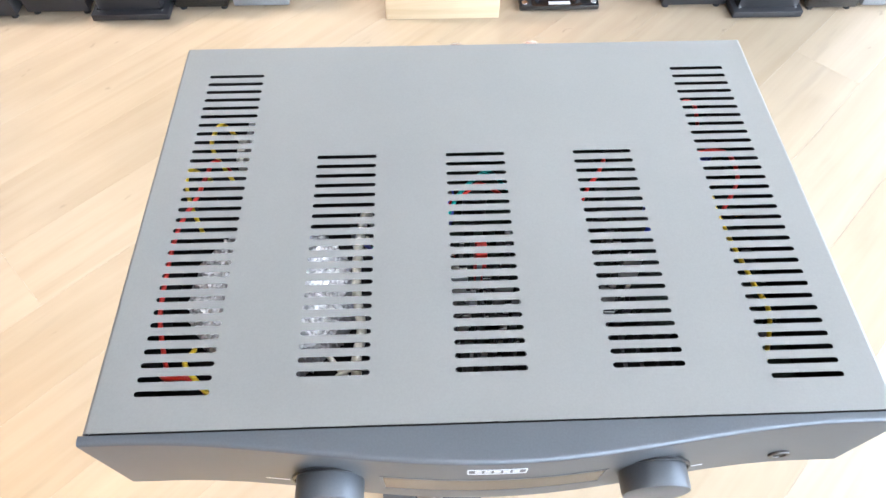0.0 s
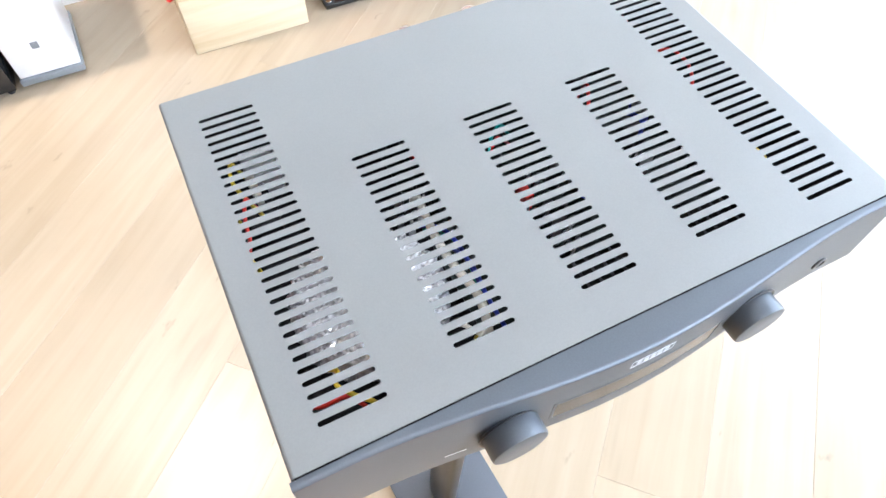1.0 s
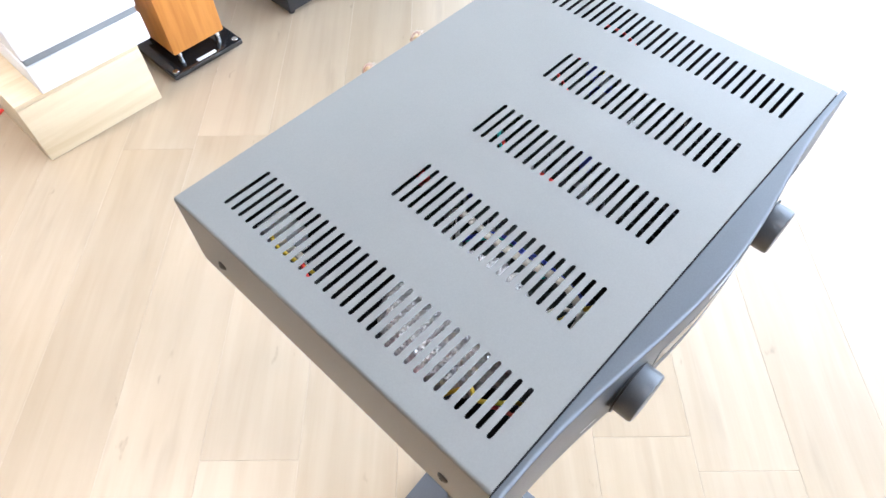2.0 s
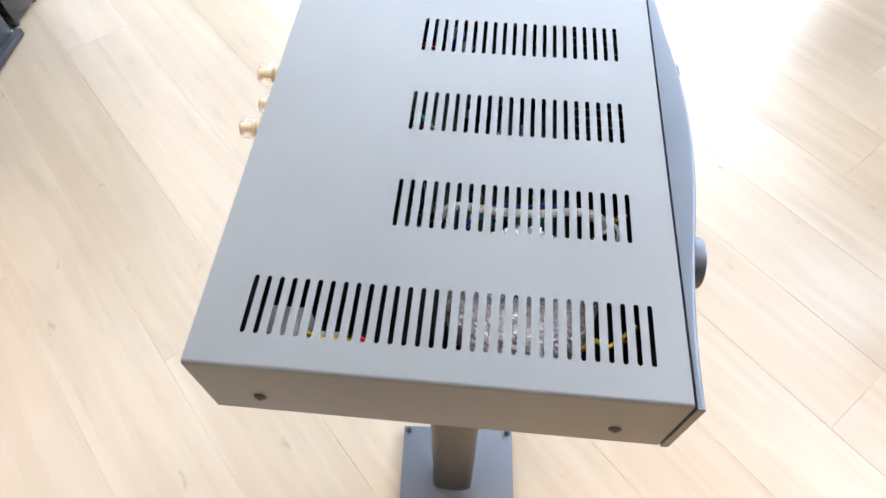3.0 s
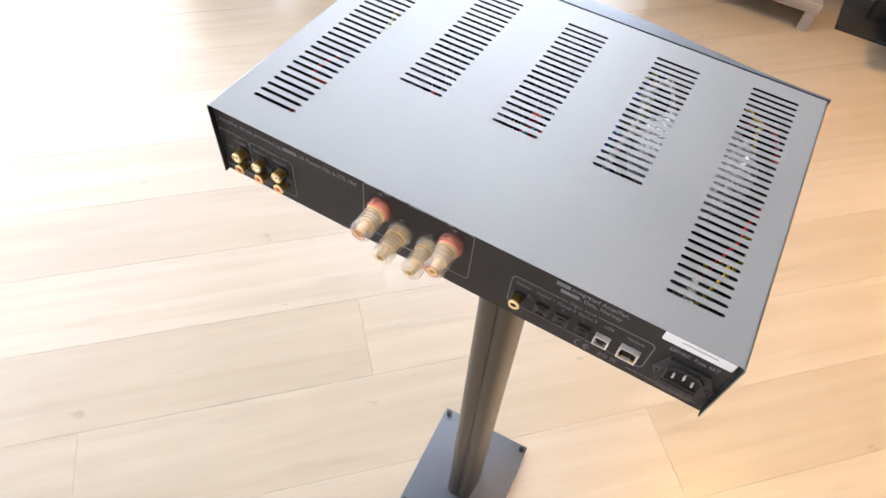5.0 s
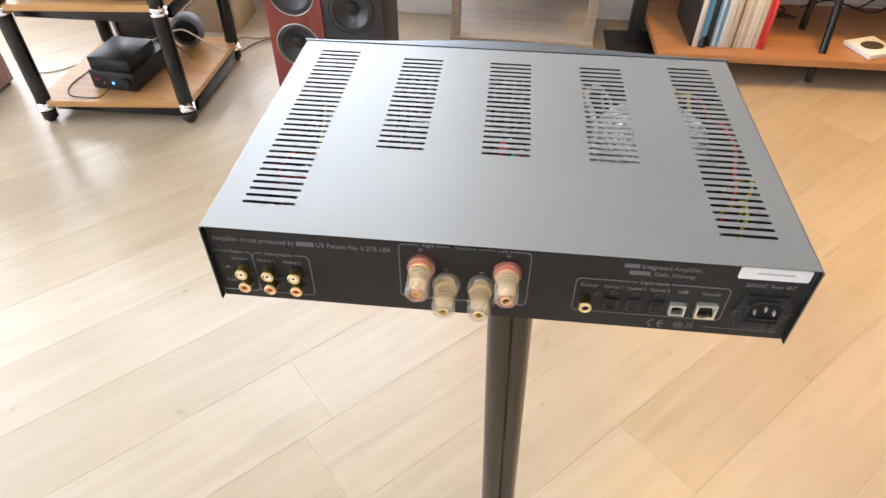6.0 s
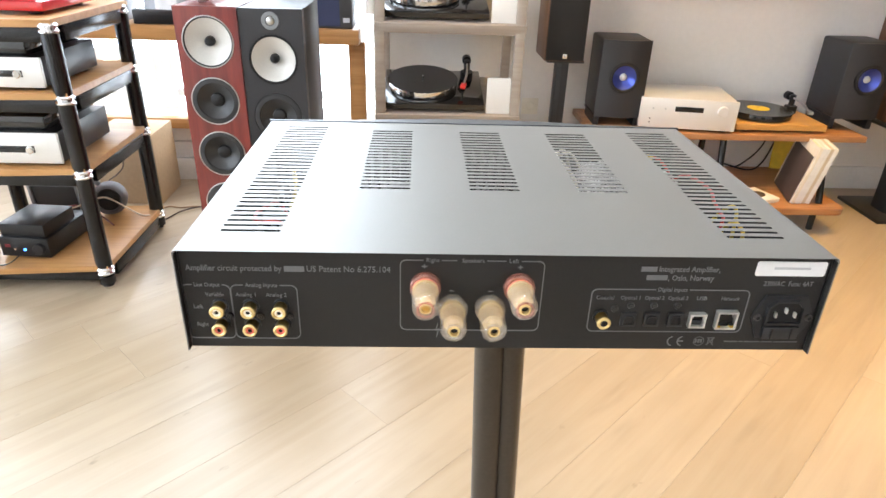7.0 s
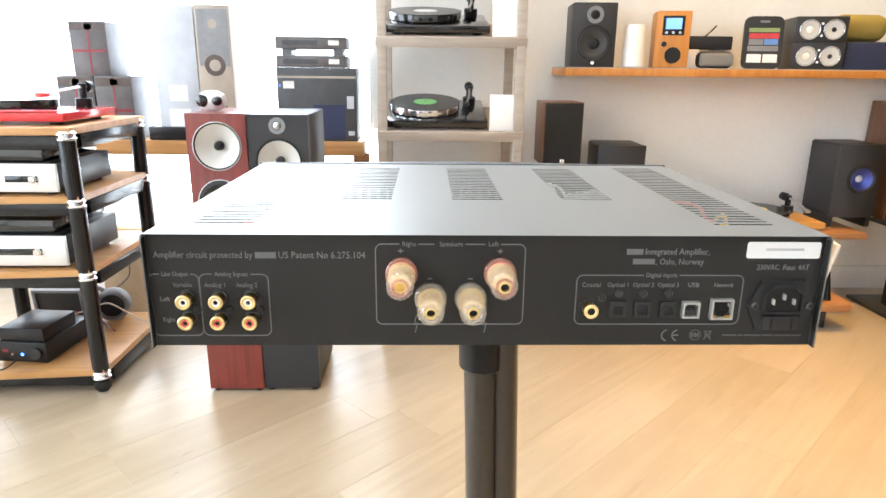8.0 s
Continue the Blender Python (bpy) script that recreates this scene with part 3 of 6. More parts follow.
amp = thing("amplifier", pose(0, 0, 0), "grey slotted integrated amplifier standing on a black stand", "amplifier")


def slot_rows():
    for c in (-0.173, -0.0872, 0.0, 0.0872, 0.173):
        first, count = (0.1188, 31) if abs(c) > 0.15 else (0.0372, 20)
        for k in range(count):
            yield c, first - 0.00822 * k


def cover():
    b = bmesh.new()
    edges = []

    def loop(points):
        vs = [b.verts.new((x, y, ZT)) for x, y in points]
        edges.extend(b.edges.new((vs[k], vs[(k + 1) % len(vs)])) for k in range(len(vs)))

    xe, r = HW - 0.0025, 0.0016
    loop([(-xe, YF), (xe, YF), (xe, YR), (-xe, YR)])
    for cx, cy in slot_rows():
        pts = []
        for sx, a0 in ((1, -90), (-1, 90)):
            for k in range(5):
                a = radians(a0 + 45 * k)
                pts.append((cx + sx * (0.0202 - r) + r * math.cos(a), cy + r * math.sin(a)))
        loop(pts)
    bmesh.ops.triangle_fill(b, use_beauty=True, edges=edges)
    top = b.faces[:]
    made = bmesh.ops.extrude_face_region(b, geom=top)
    bmesh.ops.translate(b, vec=(0, 0, -0.00022), verts=[v for v in made["geom"] if isinstance(v, bmesh.types.BMVert)])
    # bent sides
    for s in (-1, 1):
        prof = [(xe, ZT)] + [(xe + 0.0025 * math.sin(radians(a)), ZT - 0.0025 + 0.0025 * math.cos(radians(a))) for a in (22, 45, 68, 90)] + [(HW, ZB)]
        prof += [(HW - 0.0008, ZB), (HW - 0.0008, ZT - 0.0026), (xe, ZT - 0.00022)]
        rows = [[b.verts.new((s * x, y, z)) for x, z in prof] for y in (YF, YR)]
        for k in range(len(prof)):
            j = (k + 1) % len(prof)
            b.faces.new((rows[0][k], rows[0][j], rows[1][j], rows[1][k]))
        for row in rows:
            b.faces.new(row)
    return b


part("cover", cover(), "cover", amp, "fine-textured grey steel cover with five rows of slots")
for s in (-1, 1):
    for y in (0.114, -0.1145):
        sc = part("side_screw", lathe([(0, 0), (0.0042, 0), (0.0042, 0.0008), (0.003, 0.0018), (0, 0.002)], (s * (HW + 0.0001), y, 0.945), "x" if s > 0 else "-x", 20), "dull_screw", amp, "dark countersunk screw")
        part("recess", cyl(0.0016, 0.0006, (s * (HW + 0.0018), y, 0.945), "x" if s > 0 else "-x", 6), "black_plastic", sc)


def front_y(x):
    return -0.1548 - (0.0158 * math.cos(math.pi * x / 0.39) ** 2 if abs(x) < 0.195 else 0.0)


def front_panel():
    b = bmesh.new()
    w, z0, z1, r = 0.2165, 0.9195, 0.9957, 0.0028
    rows = []
    for k in range(81):
        x = -w + 2 * w * k / 80
        yf = front_y(x)
        prof = [(YF - 0.0013, z0), (YF - 0.0013, z1)] + [(yf + r - r * math.sin(radians(a)), z1 - r + r * math.cos(radians(a))) for a in (0, 22, 45, 68, 90)]
        prof += [(yf, z0 + 0.001), (yf + 0.001, z0)]
        rows.append([b.verts.new((x, y, z)) for y, z in prof])
    for p, q in zip(rows, rows[1:]):
        for i in range(len(p)):
            j = (i + 1) % len(p)
            b.faces.new((p[i], p[j], q[j], q[i]))
    for row in (rows[0], rows[-1]):
        b.faces.new(row)
    return b


# Black strip added to put the seam's shade into colour.
part("front_frame", box(-HW + 0.002, HW - 0.002, YF - 0.0012, YF + 0.0008, ZB + 0.002, ZT - 0.0035), "void", amp, "black strip that darkens the seam behind the front panel")
fp = part("front_panel", front_panel(), "front", amp, "bowed anthracite aluminium front panel")


def bent_strip(x0, x1, z0, z1, lift, thick, steps=24):
    """A strip that follows the bowed front."""
    b = bmesh.new()
    rows = []
    for k in range(steps + 1):
        x = x0 + (x1 - x0) * k / steps
        y = front_y(x) - lift
        rows.append([b.verts.new((x, yy, zz)) for yy, zz in ((y + thick, z0), (y, z0), (y, z1), (y + thick, z1))])
    for p, q in zip(rows, rows[1:]):
        for i in range(4):
            j = (i + 1) % 4
            b.faces.new((p[i], p[j], q[j], q[i]))
    b.faces.new(rows[0])
    b.faces.new(rows[-1])
    return b


part("display", bent_strip(-0.0615, 0.0615, 0.9395, 0.9630, 0.0002, 0.002), "window_dark", fp, "dark display window")
for x0, x1, z0, z1 in ((-0.0635, 0.0635, 0.9632, 0.9642), (-0.0635, 0.0635, 0.9383, 0.9393), (-0.0635, -0.0617, 0.9393, 0.9632), (0.0617, 0.0635, 0.9393, 0.9632)):
    part("bezel", bent_strip(x0, x1, z0, z1, 0.0004, 0.002, 16), "front", fp)
badge = part("badge", bent_strip(-0.0150, 0.0150, 0.9840, 0.9848, 0.0003, 0.001, 8), "logo", fp, "small silver oval badge outline")
part("badge_line", bent_strip(-0.0150, 0.0150, 0.9760, 0.9768, 0.0003, 0.001, 8), "logo", badge)
for x in (-0.0158, 0.0150):
    part("badge_line", bent_strip(x, x + 0.0008, 0.9766, 0.9842, 0.0003, 0.001, 2), "logo", badge)
for k in range(5):
    part("badge_bar", bent_strip(-0.0118 + 0.005 * k, -0.0082 + 0.005 * k, 0.9785, 0.9823, 0.0003, 0.001, 2), "logo", badge)
for x in (-0.0915, 0.0905):
    y = front_y(x)
    part("knob_recess", ring(0.0200, 0.0216, 0.0012, (x, y - 0.0006, 0.9525), "-y", 40), "black_plastic", fp)
    part("knob", lathe([(0, 0), (0.0186, 0), (0.0190, 0.002), (0.0190, 0.0140), (0.0184, 0.0157), (0.0168, 0.0163), (0, 0.0157)], (x, y + 0.001, 0.9525), "-y", 56), "front", fp, "large plain turned knob")
for x in (-0.125, 0.120):
    part("caption", bent_strip(x - 0.007, x + 0.007, 0.9350, 0.9362, 0.0002, 0.001, 4), "logo", fp)
jack = part("headphone_jack", ring(0.0036, 0.0062, 0.0016, (0.1725, front_y(0.1725), 0.9400), "-y", 28), "dull_screw", fp, "dull ringed headphone socket")
part("hole", cyl(0.0036, 0.0009, (0.1725, front_y(0.1725) + 0.0002, 0.9400), "-y", 20), "black_plastic", jack)

chassis = part("chassis", box(-HW + 0.0009, HW - 0.0009, YF + 0.001, YR - 0.0055, ZB + 0.0002, ZB + 0.0016), "black_plastic", amp, "black steel bottom plate")
for x in (-0.15, 0.11):
    for y in (-0.105, 0.066):
        part("foot", lathe([(0, 0), (0.017, 0), (0.019, 0.003), (0.019, 0.0125), (0, 0.0125)], (x, y, ZB - 0.0125), "z", 28), "rubber", amp, "round black rubber foot")

# rear panel and its sockets
YP = 0.1450
rp = part("rear_panel", box(-HW + 0.0016, HW - 0.0016, YP - 0.0015, YP, ZB + 0.0002, ZT - 0.0016), "rear", amp, "charcoal rear panel with printed captions")


for s in (-1, 1):
    # Added black plates hide the pale cover sides, so the outer slots stay dark.
    part("chassis_side", box(s * (HW - 0.0021), s * (HW - 0.0012), YF + 0.0020, YP - 0.0018, ZB + 0.0018, ZT - 0.0040), "rubber", amp, "black plate added to darken the view through the slots")
    part("lip_lining", box(s * (HW - 0.00085), s * (HW - 0.00115), YP + 0.0002, YR - 0.0002, ZB + 0.0004, ZT - 0.003), "rear", amp)


def on_rear(x, z, y=YP):
    return pose(x, y + 0.0002, z, 90, 0, 180)


def words(text, x0, x1, z, h, mat="print"):
    """Writing on the rear, set so that it fills the given width."""
    ob = lettering(text, h, on_rear((x0 + x1) / 2, z), rp, mat)
    wide = ob.dimensions.x or 0.01
    k = abs(x1 - x0) / wide
    ob.matrix_local = on_rear((x0 + x1) / 2, z) @ Matrix.Diagonal((k, 1, 1, 1))
    return ob


def bar(x0, x1, z, h, mat="print", name="printed_bar"):
    return part(name, box(min(x0, x1), max(x0, x1), YP, YP + 0.0004, z - h / 2, z + h / 2), mat, rp)


words("Amplifier circuit protected by", 0.2102, 0.1488, 0.9803, 0.0061)
bar(0.1472, 0.1342, 0.9803, 0.0040)
words("US Patent No 6.275.104", 0.1326, 0.0785, 0.9803, 0.0061)
words("Line Output", 0.2065, 0.1900, 0.9678, 0.0042)
words("Analog Inputs", 0.1735, 0.1525, 0.9678, 0.0042)
words("Variable", 0.2000, 0.1880, 0.9605, 0.0042)
words("Analog 1", 0.1800, 0.1670, 0.9605, 0.0042)
words("Analog 2", 0.1605, 0.1470, 0.9605, 0.0042)
words("Left", 0.2090, 0.2030, 0.9510, 0.0042)
words("Right", 0.2085, 0.2010, 0.9370, 0.0042)
words("Right", 0.0552, 0.0468, 0.9878, 0.0042)
words("Speakers", 0.0318, 0.0172, 0.9878, 0.0042)
words("Left", 0.0010, -0.0052, 0.9878, 0.0042)
for x in (0.0562, -0.0066):
    words("+", x + 0.0018, x - 0.0018, 0.9830, 0.0066)
for x in (0.0378, 0.0118):
    bar(x - 0.0016, x + 0.0016, 0.9650, 0.0005)
bar(-0.0870, -0.0975, 0.9832, 0.0036)
words("Integrated Amplifier,", -0.0990, -0.1400, 0.9832, 0.0058)
bar(-0.0915, -0.1055, 0.9768, 0.0036)
words(", Oslo, Norway", -0.1062, -0.1370, 0.9766, 0.0058)
words("230VAC  Fuse: 4AT", -0.1720, -0.2060, 0.9730, 0.0052)
words("Digital Inputs", -0.1010, -0.1210, 0.9676, 0.0042)
for cap, x0, x1 in (("Coaxial", -0.0600, -0.0720), ("Optical 1", -0.0768, -0.0902), ("Optical 2", -0.0930, -0.1065), ("Optical 3", -0.1092, -0.1228), ("USB", -0.1288, -0.1358), ("Network", -0.1458, -0.1582)):
    words(cap, x0, x1, 0.9610, 0.0042)


def arc_mark(cx, cz, r, a0, a1, w=0.0010, mat="print"):
    """A printed arc on the rear; angles in degrees, 0 towards -x."""
    n = max(4, int(abs(a1 - a0) / 15))
    b = bmesh.new()
    pts = []
    for k in range(n + 1):
        a = radians(a0 + (a1 - a0) * k / n)
        pts.append([b.verts.new((cx - q * math.cos(a), YP + 0.0004, cz + q * math.sin(a))) for q in (r - w / 2, r + w / 2)])
    for p, q in zip(pts, pts[1:]):
        b.faces.new((p[0], p[1], q[1], q[0]))
    return part("printed_arc", b, mat, rp)


for x in (-0.1188, -0.1258):
    arc_mark(x, 0.9262, 0.0038, 100, 260)
bar(-0.1228, -0.1262, 0.9262, 0.0009)
arc_mark(-0.1372, 0.9264, 0.0036, 0, 360, 0.0006, "faint_print")
for x in (-0.1352, -0.1372, -0.1390):
    bar(x - 0.0006, x + 0.0006, 0.9264, 0.003, "faint_print")
for k in (-1, 1):
    ob = bar(-0.1459, -0.1453, 0.9262, 0.0080, "faint_print")
    ob.matrix_local = Matrix.Translation((-0.1456, 0, 0.9262)) @ Matrix.Rotation(radians(38 * k), 4, "Y") @ Matrix.Translation((0.1456, 0, -0.9262))
bar(-0.1432, -0.1480, 0.9290, 0.0006, "faint_print")
for x in (-0.1440, -0.1472):
    bar(x - 0.0002, x + 0.0002, 0.9262, 0.0056, "faint_print")
for a, c in ((-0.1555, -0.1650), (-0.1660, -0.1690), (-0.1700, -0.1810), (-0.1820, -0.1900), (-0.1910, -0.2080)):
    bar(a, c, 0.9262, 0.0009, "faint_print")
b = bmesh.new()
cx, cz, hw, hh, r = -0.18775, 0.9846, 0.02375, 0.0054, 0.0016
rim = [(cx + sx * (hw - r) + r * math.cos(radians(a)), cz + sz * (hh - r) + r * math.sin(radians(a))) for sx, sz, a0 in ((1, 1, 0), (-1, 1, 90), (-1, -1, 180), (1, -1, 270)) for a in range(a0, a0 + 91, 30)]
b = prism(rim, 0, 0.0005)
tag = part("serial_label", moved(b, Matrix.Translation((0, YP + 0.0005, 0)) @ Matrix.Rotation(radians(90), 4, "X")), "label", rp, "white paper label with a grey printed bar")
part("printed_bar", box(-0.2005, -0.1760, YP + 0.0005, YP + 0.0008, 0.9843, 0.9859), "faint_ink", tag)


def outline(name, x0, x1, z0, z1, gaps, w=0.0007, r=0.004):
    """A printed line round a group of sockets, open where the captions stand."""
    b = bmesh.new()
    lo, hi = min(x0, x1), max(x0, x1)
    spans, at = [], lo + r
    for g0, g1 in sorted((min(g), max(g)) for g in gaps):
        spans.append((at, g0))
        at = g1
    spans.append((at, hi - r))
    for a, c in spans:
        if c > a:
            box(a, c, YP, YP + 0.0004, z1 - w / 2, z1 + w / 2, bm=b)
    box(lo + r, hi - r, YP, YP + 0.0004, z0 - w / 2, z0 + w / 2, bm=b)
    for x in (lo, hi):
        box(x - w / 2, x + w / 2, YP, YP + 0.0004, z0 + r, z1 - r, bm=b)
    for cx, sx in ((lo + r, -1), (hi - r, 1)):
        for cz, sz in ((z0 + r, -1), (z1 - r, 1)):
            for k in range(6):
                a0, a1 = radians(15 * k), radians(15 * (k + 1))
                vs = []
                for y in (YP, YP + 0.0004):
                    vs.append([b.verts.new((cx + sx * q * math.cos(a), y, cz + sz * q * math.sin(a))) for a, q in ((a0, r - w / 2), (a0, r + w / 2), (a1, r + w / 2), (a1, r - w / 2))])
                b.faces.new(vs[1])
                for i in range(4):
                    b.faces.new((vs[0][i], vs[0][(i + 1) % 4], vs[1][(i + 1) % 4], vs[1][i]))
    return part(name, b, "print", rp)


outline("printed_outline", 0.2150, 0.1835, 0.9262, 0.9678, [(0.2080, 0.1885)])
outline("printed_outline", 0.1832, 0.1400, 0.9262, 0.9678, [(0.1750, 0.1510)])
outline("printed_outline", 0.0720, -0.0225, 0.9340, 0.9878, [(0.0570, 0.0450), (0.0335, 0.0155), (0.0030, -0.0070), (0.0350, 0.0335)])
outline("printed_outline", -0.0565, -0.1645, 0.9340, 0.9676, [(-0.0995, -0.1225)])


def bolt_mark(x):
    b = prism([(x - u, v) for u, v in ((0.0002, 0.0058), (0.0008, 0.0058), (-0.0002, 0.0010), (0.0018, 0.0016), (0.0001, -0.0054), (-0.0004, -0.0054), (0.0009, 0.0003), (-0.0011, -0.0003))][::-1], 0, 0.0004)
    moved(b, Matrix.Translation((0, YP, 0.9335)) @ Matrix.Rotation(radians(90), 4, "X") @ Matrix.Diagonal((1, 1, -1, 1)))
    return part("warning_mark", b, "print", rp)


for x in (0.0470, 0.0022):
    bolt_mark(x)


def rca(x, z, core, barrel="gold_in_shade", hole=0.0027):
    shell = part("phono_socket", lathe([(0.0, 0.0006), (0.0043, 0.0006), (0.0043, 0.0085), (0, 0.0085)], (x, YP, z), "y", 32), barrel, rp, "gold-plated phono socket")
    part("flange", lathe([(0, 0), (0.0056, 0), (0.0056, 0.0012), (0.0048, 0.0018), (0, 0.0018)], (x, YP, z), "y", 28), "black_plastic", shell)
    part("rim", ring(hole, 0.0047, 0.0020, (x, YP + 0.0083, z), "y", 36), "pale_gold", shell, "bright gold rim")
    part("insulator", ring(0.0014, hole + 0.0001, 0.0012, (x, YP + 0.0086, z), "y", 28), core, shell)
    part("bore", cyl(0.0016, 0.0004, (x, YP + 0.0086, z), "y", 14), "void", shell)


for x in (0.1913, 0.1712, 0.1511):
    rca(x, 0.9520, "white_plastic")
    rca(x, 0.9382, "red_core")
rca(-0.0648, 0.9462, "black_plastic", "gold_in_shade", 0.0024)


def panel_screw(x, z, mat="dull_screw", r=0.0026):
    s = part("panel_screw", lathe([(0, 0), (r, 0), (r, 0.0008), (r * 0.8, 0.0015), (0, 0.0015)], (x, YP, z), "y", 18), mat, rp)
    part("recess", cyl(r * 0.68, 0.0004, (x, YP + 0.0013, z), "y", 18), "void", s)
    part("socket_head", ring(r * 0.22, r * 0.48, 0.0004, (x, YP + 0.0015, z), "y", 12), mat, s)


for x, z in ((0.1858, 0.9440), (0.1655, 0.9440), (0.1460, 0.9440), (-0.0735, 0.9525), (-0.0842, 0.9553), (-0.1002, 0.9553), (-0.1165, 0.9553)):
    panel_screw(x, z)


def binding_post(x, z, red, undone=0.0, bore="void"):
    """A clear plastic binding post: a collar on the panel, a gold core, and a fluted screw cap, unscrewed by a little."""
    base = part("binding_post", lathe([(0.0062, 0.0003), (0.0096, 0.0003), (0.0103, 0.0012), (0.0103, 0.0056), (0.0094, 0.0064), (0.0062, 0.0064)], (x, YP, z), "y", 36, ends="join"), "clear_red" if red else "clear", rp, "clear plastic binding post with gold core")
    if red:
        part("washer", ring(0.0062, 0.0084, 0.0016, (x, YP + 0.0066, z), "y", 36), "pale_red", base, "red washer")
    part("seat", ring(0.0048, 0.0084, 0.0010, (x, YP + 0.0083, z), "y", 36), "pale_gold", base, "gold washer")
    prof = [(0, 0.0004), (0.0060, 0.0004), (0.0060, 0.0060), (0.0040, 0.0064)]
    for k in range(4):
        y0 = 0.0100 + 0.0030 * k
        prof += [(0.0036, y0), (0.0063, y0 + 0.0003), (0.0063, y0 + 0.0017), (0.0036, y0 + 0.0020)]
    prof += [(0.0036, 0.0222), (0.0036, 0.0308), (0.0026, 0.0310), (0.0026, 0.0276), (0, 0.0276)]
    part("core", lathe(prof, (x, YP, z), "y", 28), "pale_gold", base, "ringed gold-plated core")
    part("bore", cyl(0.0025, 0.0004, (x, YP + 0.0277, z), "y", 16), bore, base)
    cap = [(0.0068, 0.0095), (0.0088, 0.0096), (0.0090, 0.0110), (0.0087, 0.0124), (0.0085, 0.0180), (0.0086, 0.0284), (0.0080, 0.0300), (0.0052, 0.0305), (0.0042, 0.0303), (0.0040, 0.0250), (0.0068, 0.0238)]
    c = part("cap", lathe([(r, y + undone) for r, y in cap], (x, YP, z), "y", 60, flute=0.07, flutes=18, ends="join"), "clear", base, "clear fluted screw cap")
    part("tip_ring", ring(0.0044, 0.0058, 0.0008, (x, YP + 0.0301 + undone, z), "y", 32), "clear_red" if red else "clear", c)
    return base


binding_post(0.0555, 0.9696, True, 0.0012, "mid_gold")
binding_post(0.0372, 0.9530, False)
binding_post(0.0118, 0.9530, False)
binding_post(-0.0065, 0.9695, True)

def collar_ring(outer, inner, y0, y1):
    """An upright collar between two outlines with the same number of corners."""
    b = bmesh.new()
    rows = [[b.verts.new((x, y, z)) for x, z in line] for line, y in ((outer, y0), (outer, y1), (inner, y1), (inner, y0))]
    n = len(outer)
    for p, q in zip(rows, rows[1:] + rows[:1]):
        for k in range(n):
            b.faces.new((p[k], p[(k + 1) % n], q[(k + 1) % n], q[k]))
    return b


for x in (-0.0838, -0.0998, -0.1165):
    o = part("optical_socket", box(x - 0.0054, x + 0.0054, YP, YP + 0.0026, 0.9393, 0.9502, 0.0006), "grey_black", rp, "black optical socket with a flap")
    rim = [(x + sx, z) for sx, z in ((-0.0038, 0.9412), (0.0038, 0.9412), (0.0038, 0.9466), (0.0024, 0.9484), (-0.0024, 0.9484), (-0.0038, 0.9466))]
    inner = [(x + (u - x) * 0.78, 0.9448 + (z - 0.9448) * 0.78) for u, z in rim]
    part("mouth_rim", collar_ring(rim, inner, YP + 0.0026, YP + 0.0038), "grey_black", o)
    part("flap", box(x - 0.0029, x + 0.0029, YP + 0.0026, YP + 0.0031, 0.9421, 0.9474, 0.0002), "black_plastic", o)


def socket_frame(name, x0, x1, z0, z1, deep, wall, label):
    b = box(x0, x1, YP, YP + deep, z1 - wall, z1)
    box(x0, x1, YP, YP + deep, z0, z0 + wall, bm=b)
    box(x0, x0 + wall, YP, YP + deep, z0 + wall, z1 - wall, bm=b)
    box(x1 - wall, x1, YP, YP + deep, z0 + wall, z1 - wall, bm=b)
    f = part(name, b, "bright_tin", rp, label)
    part("mouth", box(x0 + wall, x1 - wall, YP, YP + 0.0006, z0 + wall, z1 - wall), "black_plastic", f)
    return f


usb = socket_frame("usb_socket", -0.1370, -0.1258, 0.9394, 0.9502, 0.0040, 0.0012, "square metal socket with a black core")
part("tongue", box(-0.1342, -0.1286, YP + 0.0006, YP + 0.0034, 0.9418, 0.9452, 0.0004), "grey_black", usb)
for x in (-0.1358, -0.1282):
    part("corner", box(x, x + 0.0012, YP + 0.0006, YP + 0.0036, 0.9478, 0.9493, 0.0002), "bright_tin", usb)
net = socket_frame("network_socket", -0.1588, -0.1444, 0.9384, 0.9522, 0.0040, 0.0013, "metal network socket")
for x in (-0.1573, -0.1483):
    part("indicator", box(x, x + 0.0024, YP + 0.0006, YP + 0.0034, 0.9394, 0.9410), "amber", net, "amber light")
for x in (-0.1575, -0.1485):
    part("cheek", box(x, x + 0.0028, YP + 0.0006, YP + 0.0030, 0.9411, 0.9424, 0.0002), "grey_black", net)
part("latch_notch", box(-0.1541, -0.1491, YP + 0.0006, YP + 0.0012, 0.9394, 0.9440), "void", net)
part("contact", box(-0.1566, -0.1561, YP + 0.0006, YP + 0.0026, 0.9470, 0.9490), "bright_tin", net)
flange = [(-0.2125, 0.9475), (-0.2045, 0.9645), (-0.1760, 0.9645), (-0.1690, 0.9475), (-0.1760, 0.9305), (-0.2045, 0.9305)]
b = prism([(x, z) for x, z in flange], 0, 0.0022)
inlet = part("mains_inlet", moved(b, Matrix.Translation((0, YP + 0.0022, 0)) @ Matrix.Rotation(radians(90), 4, "X")), "grey_black", rp, "black mains inlet with fuse drawer")


def inlet_line(grow):
    return [(-0.2020 - grow, 0.9445 - grow), (-0.1790 + grow, 0.9445 - grow), (-0.1790 + grow, 0.9562 + grow * 0.4), (-0.1836 + grow * 0.4, 0.9605 + grow), (-0.1974 - grow * 0.4, 0.9605 + grow), (-0.2020 - grow, 0.9562 + grow * 0.4)]


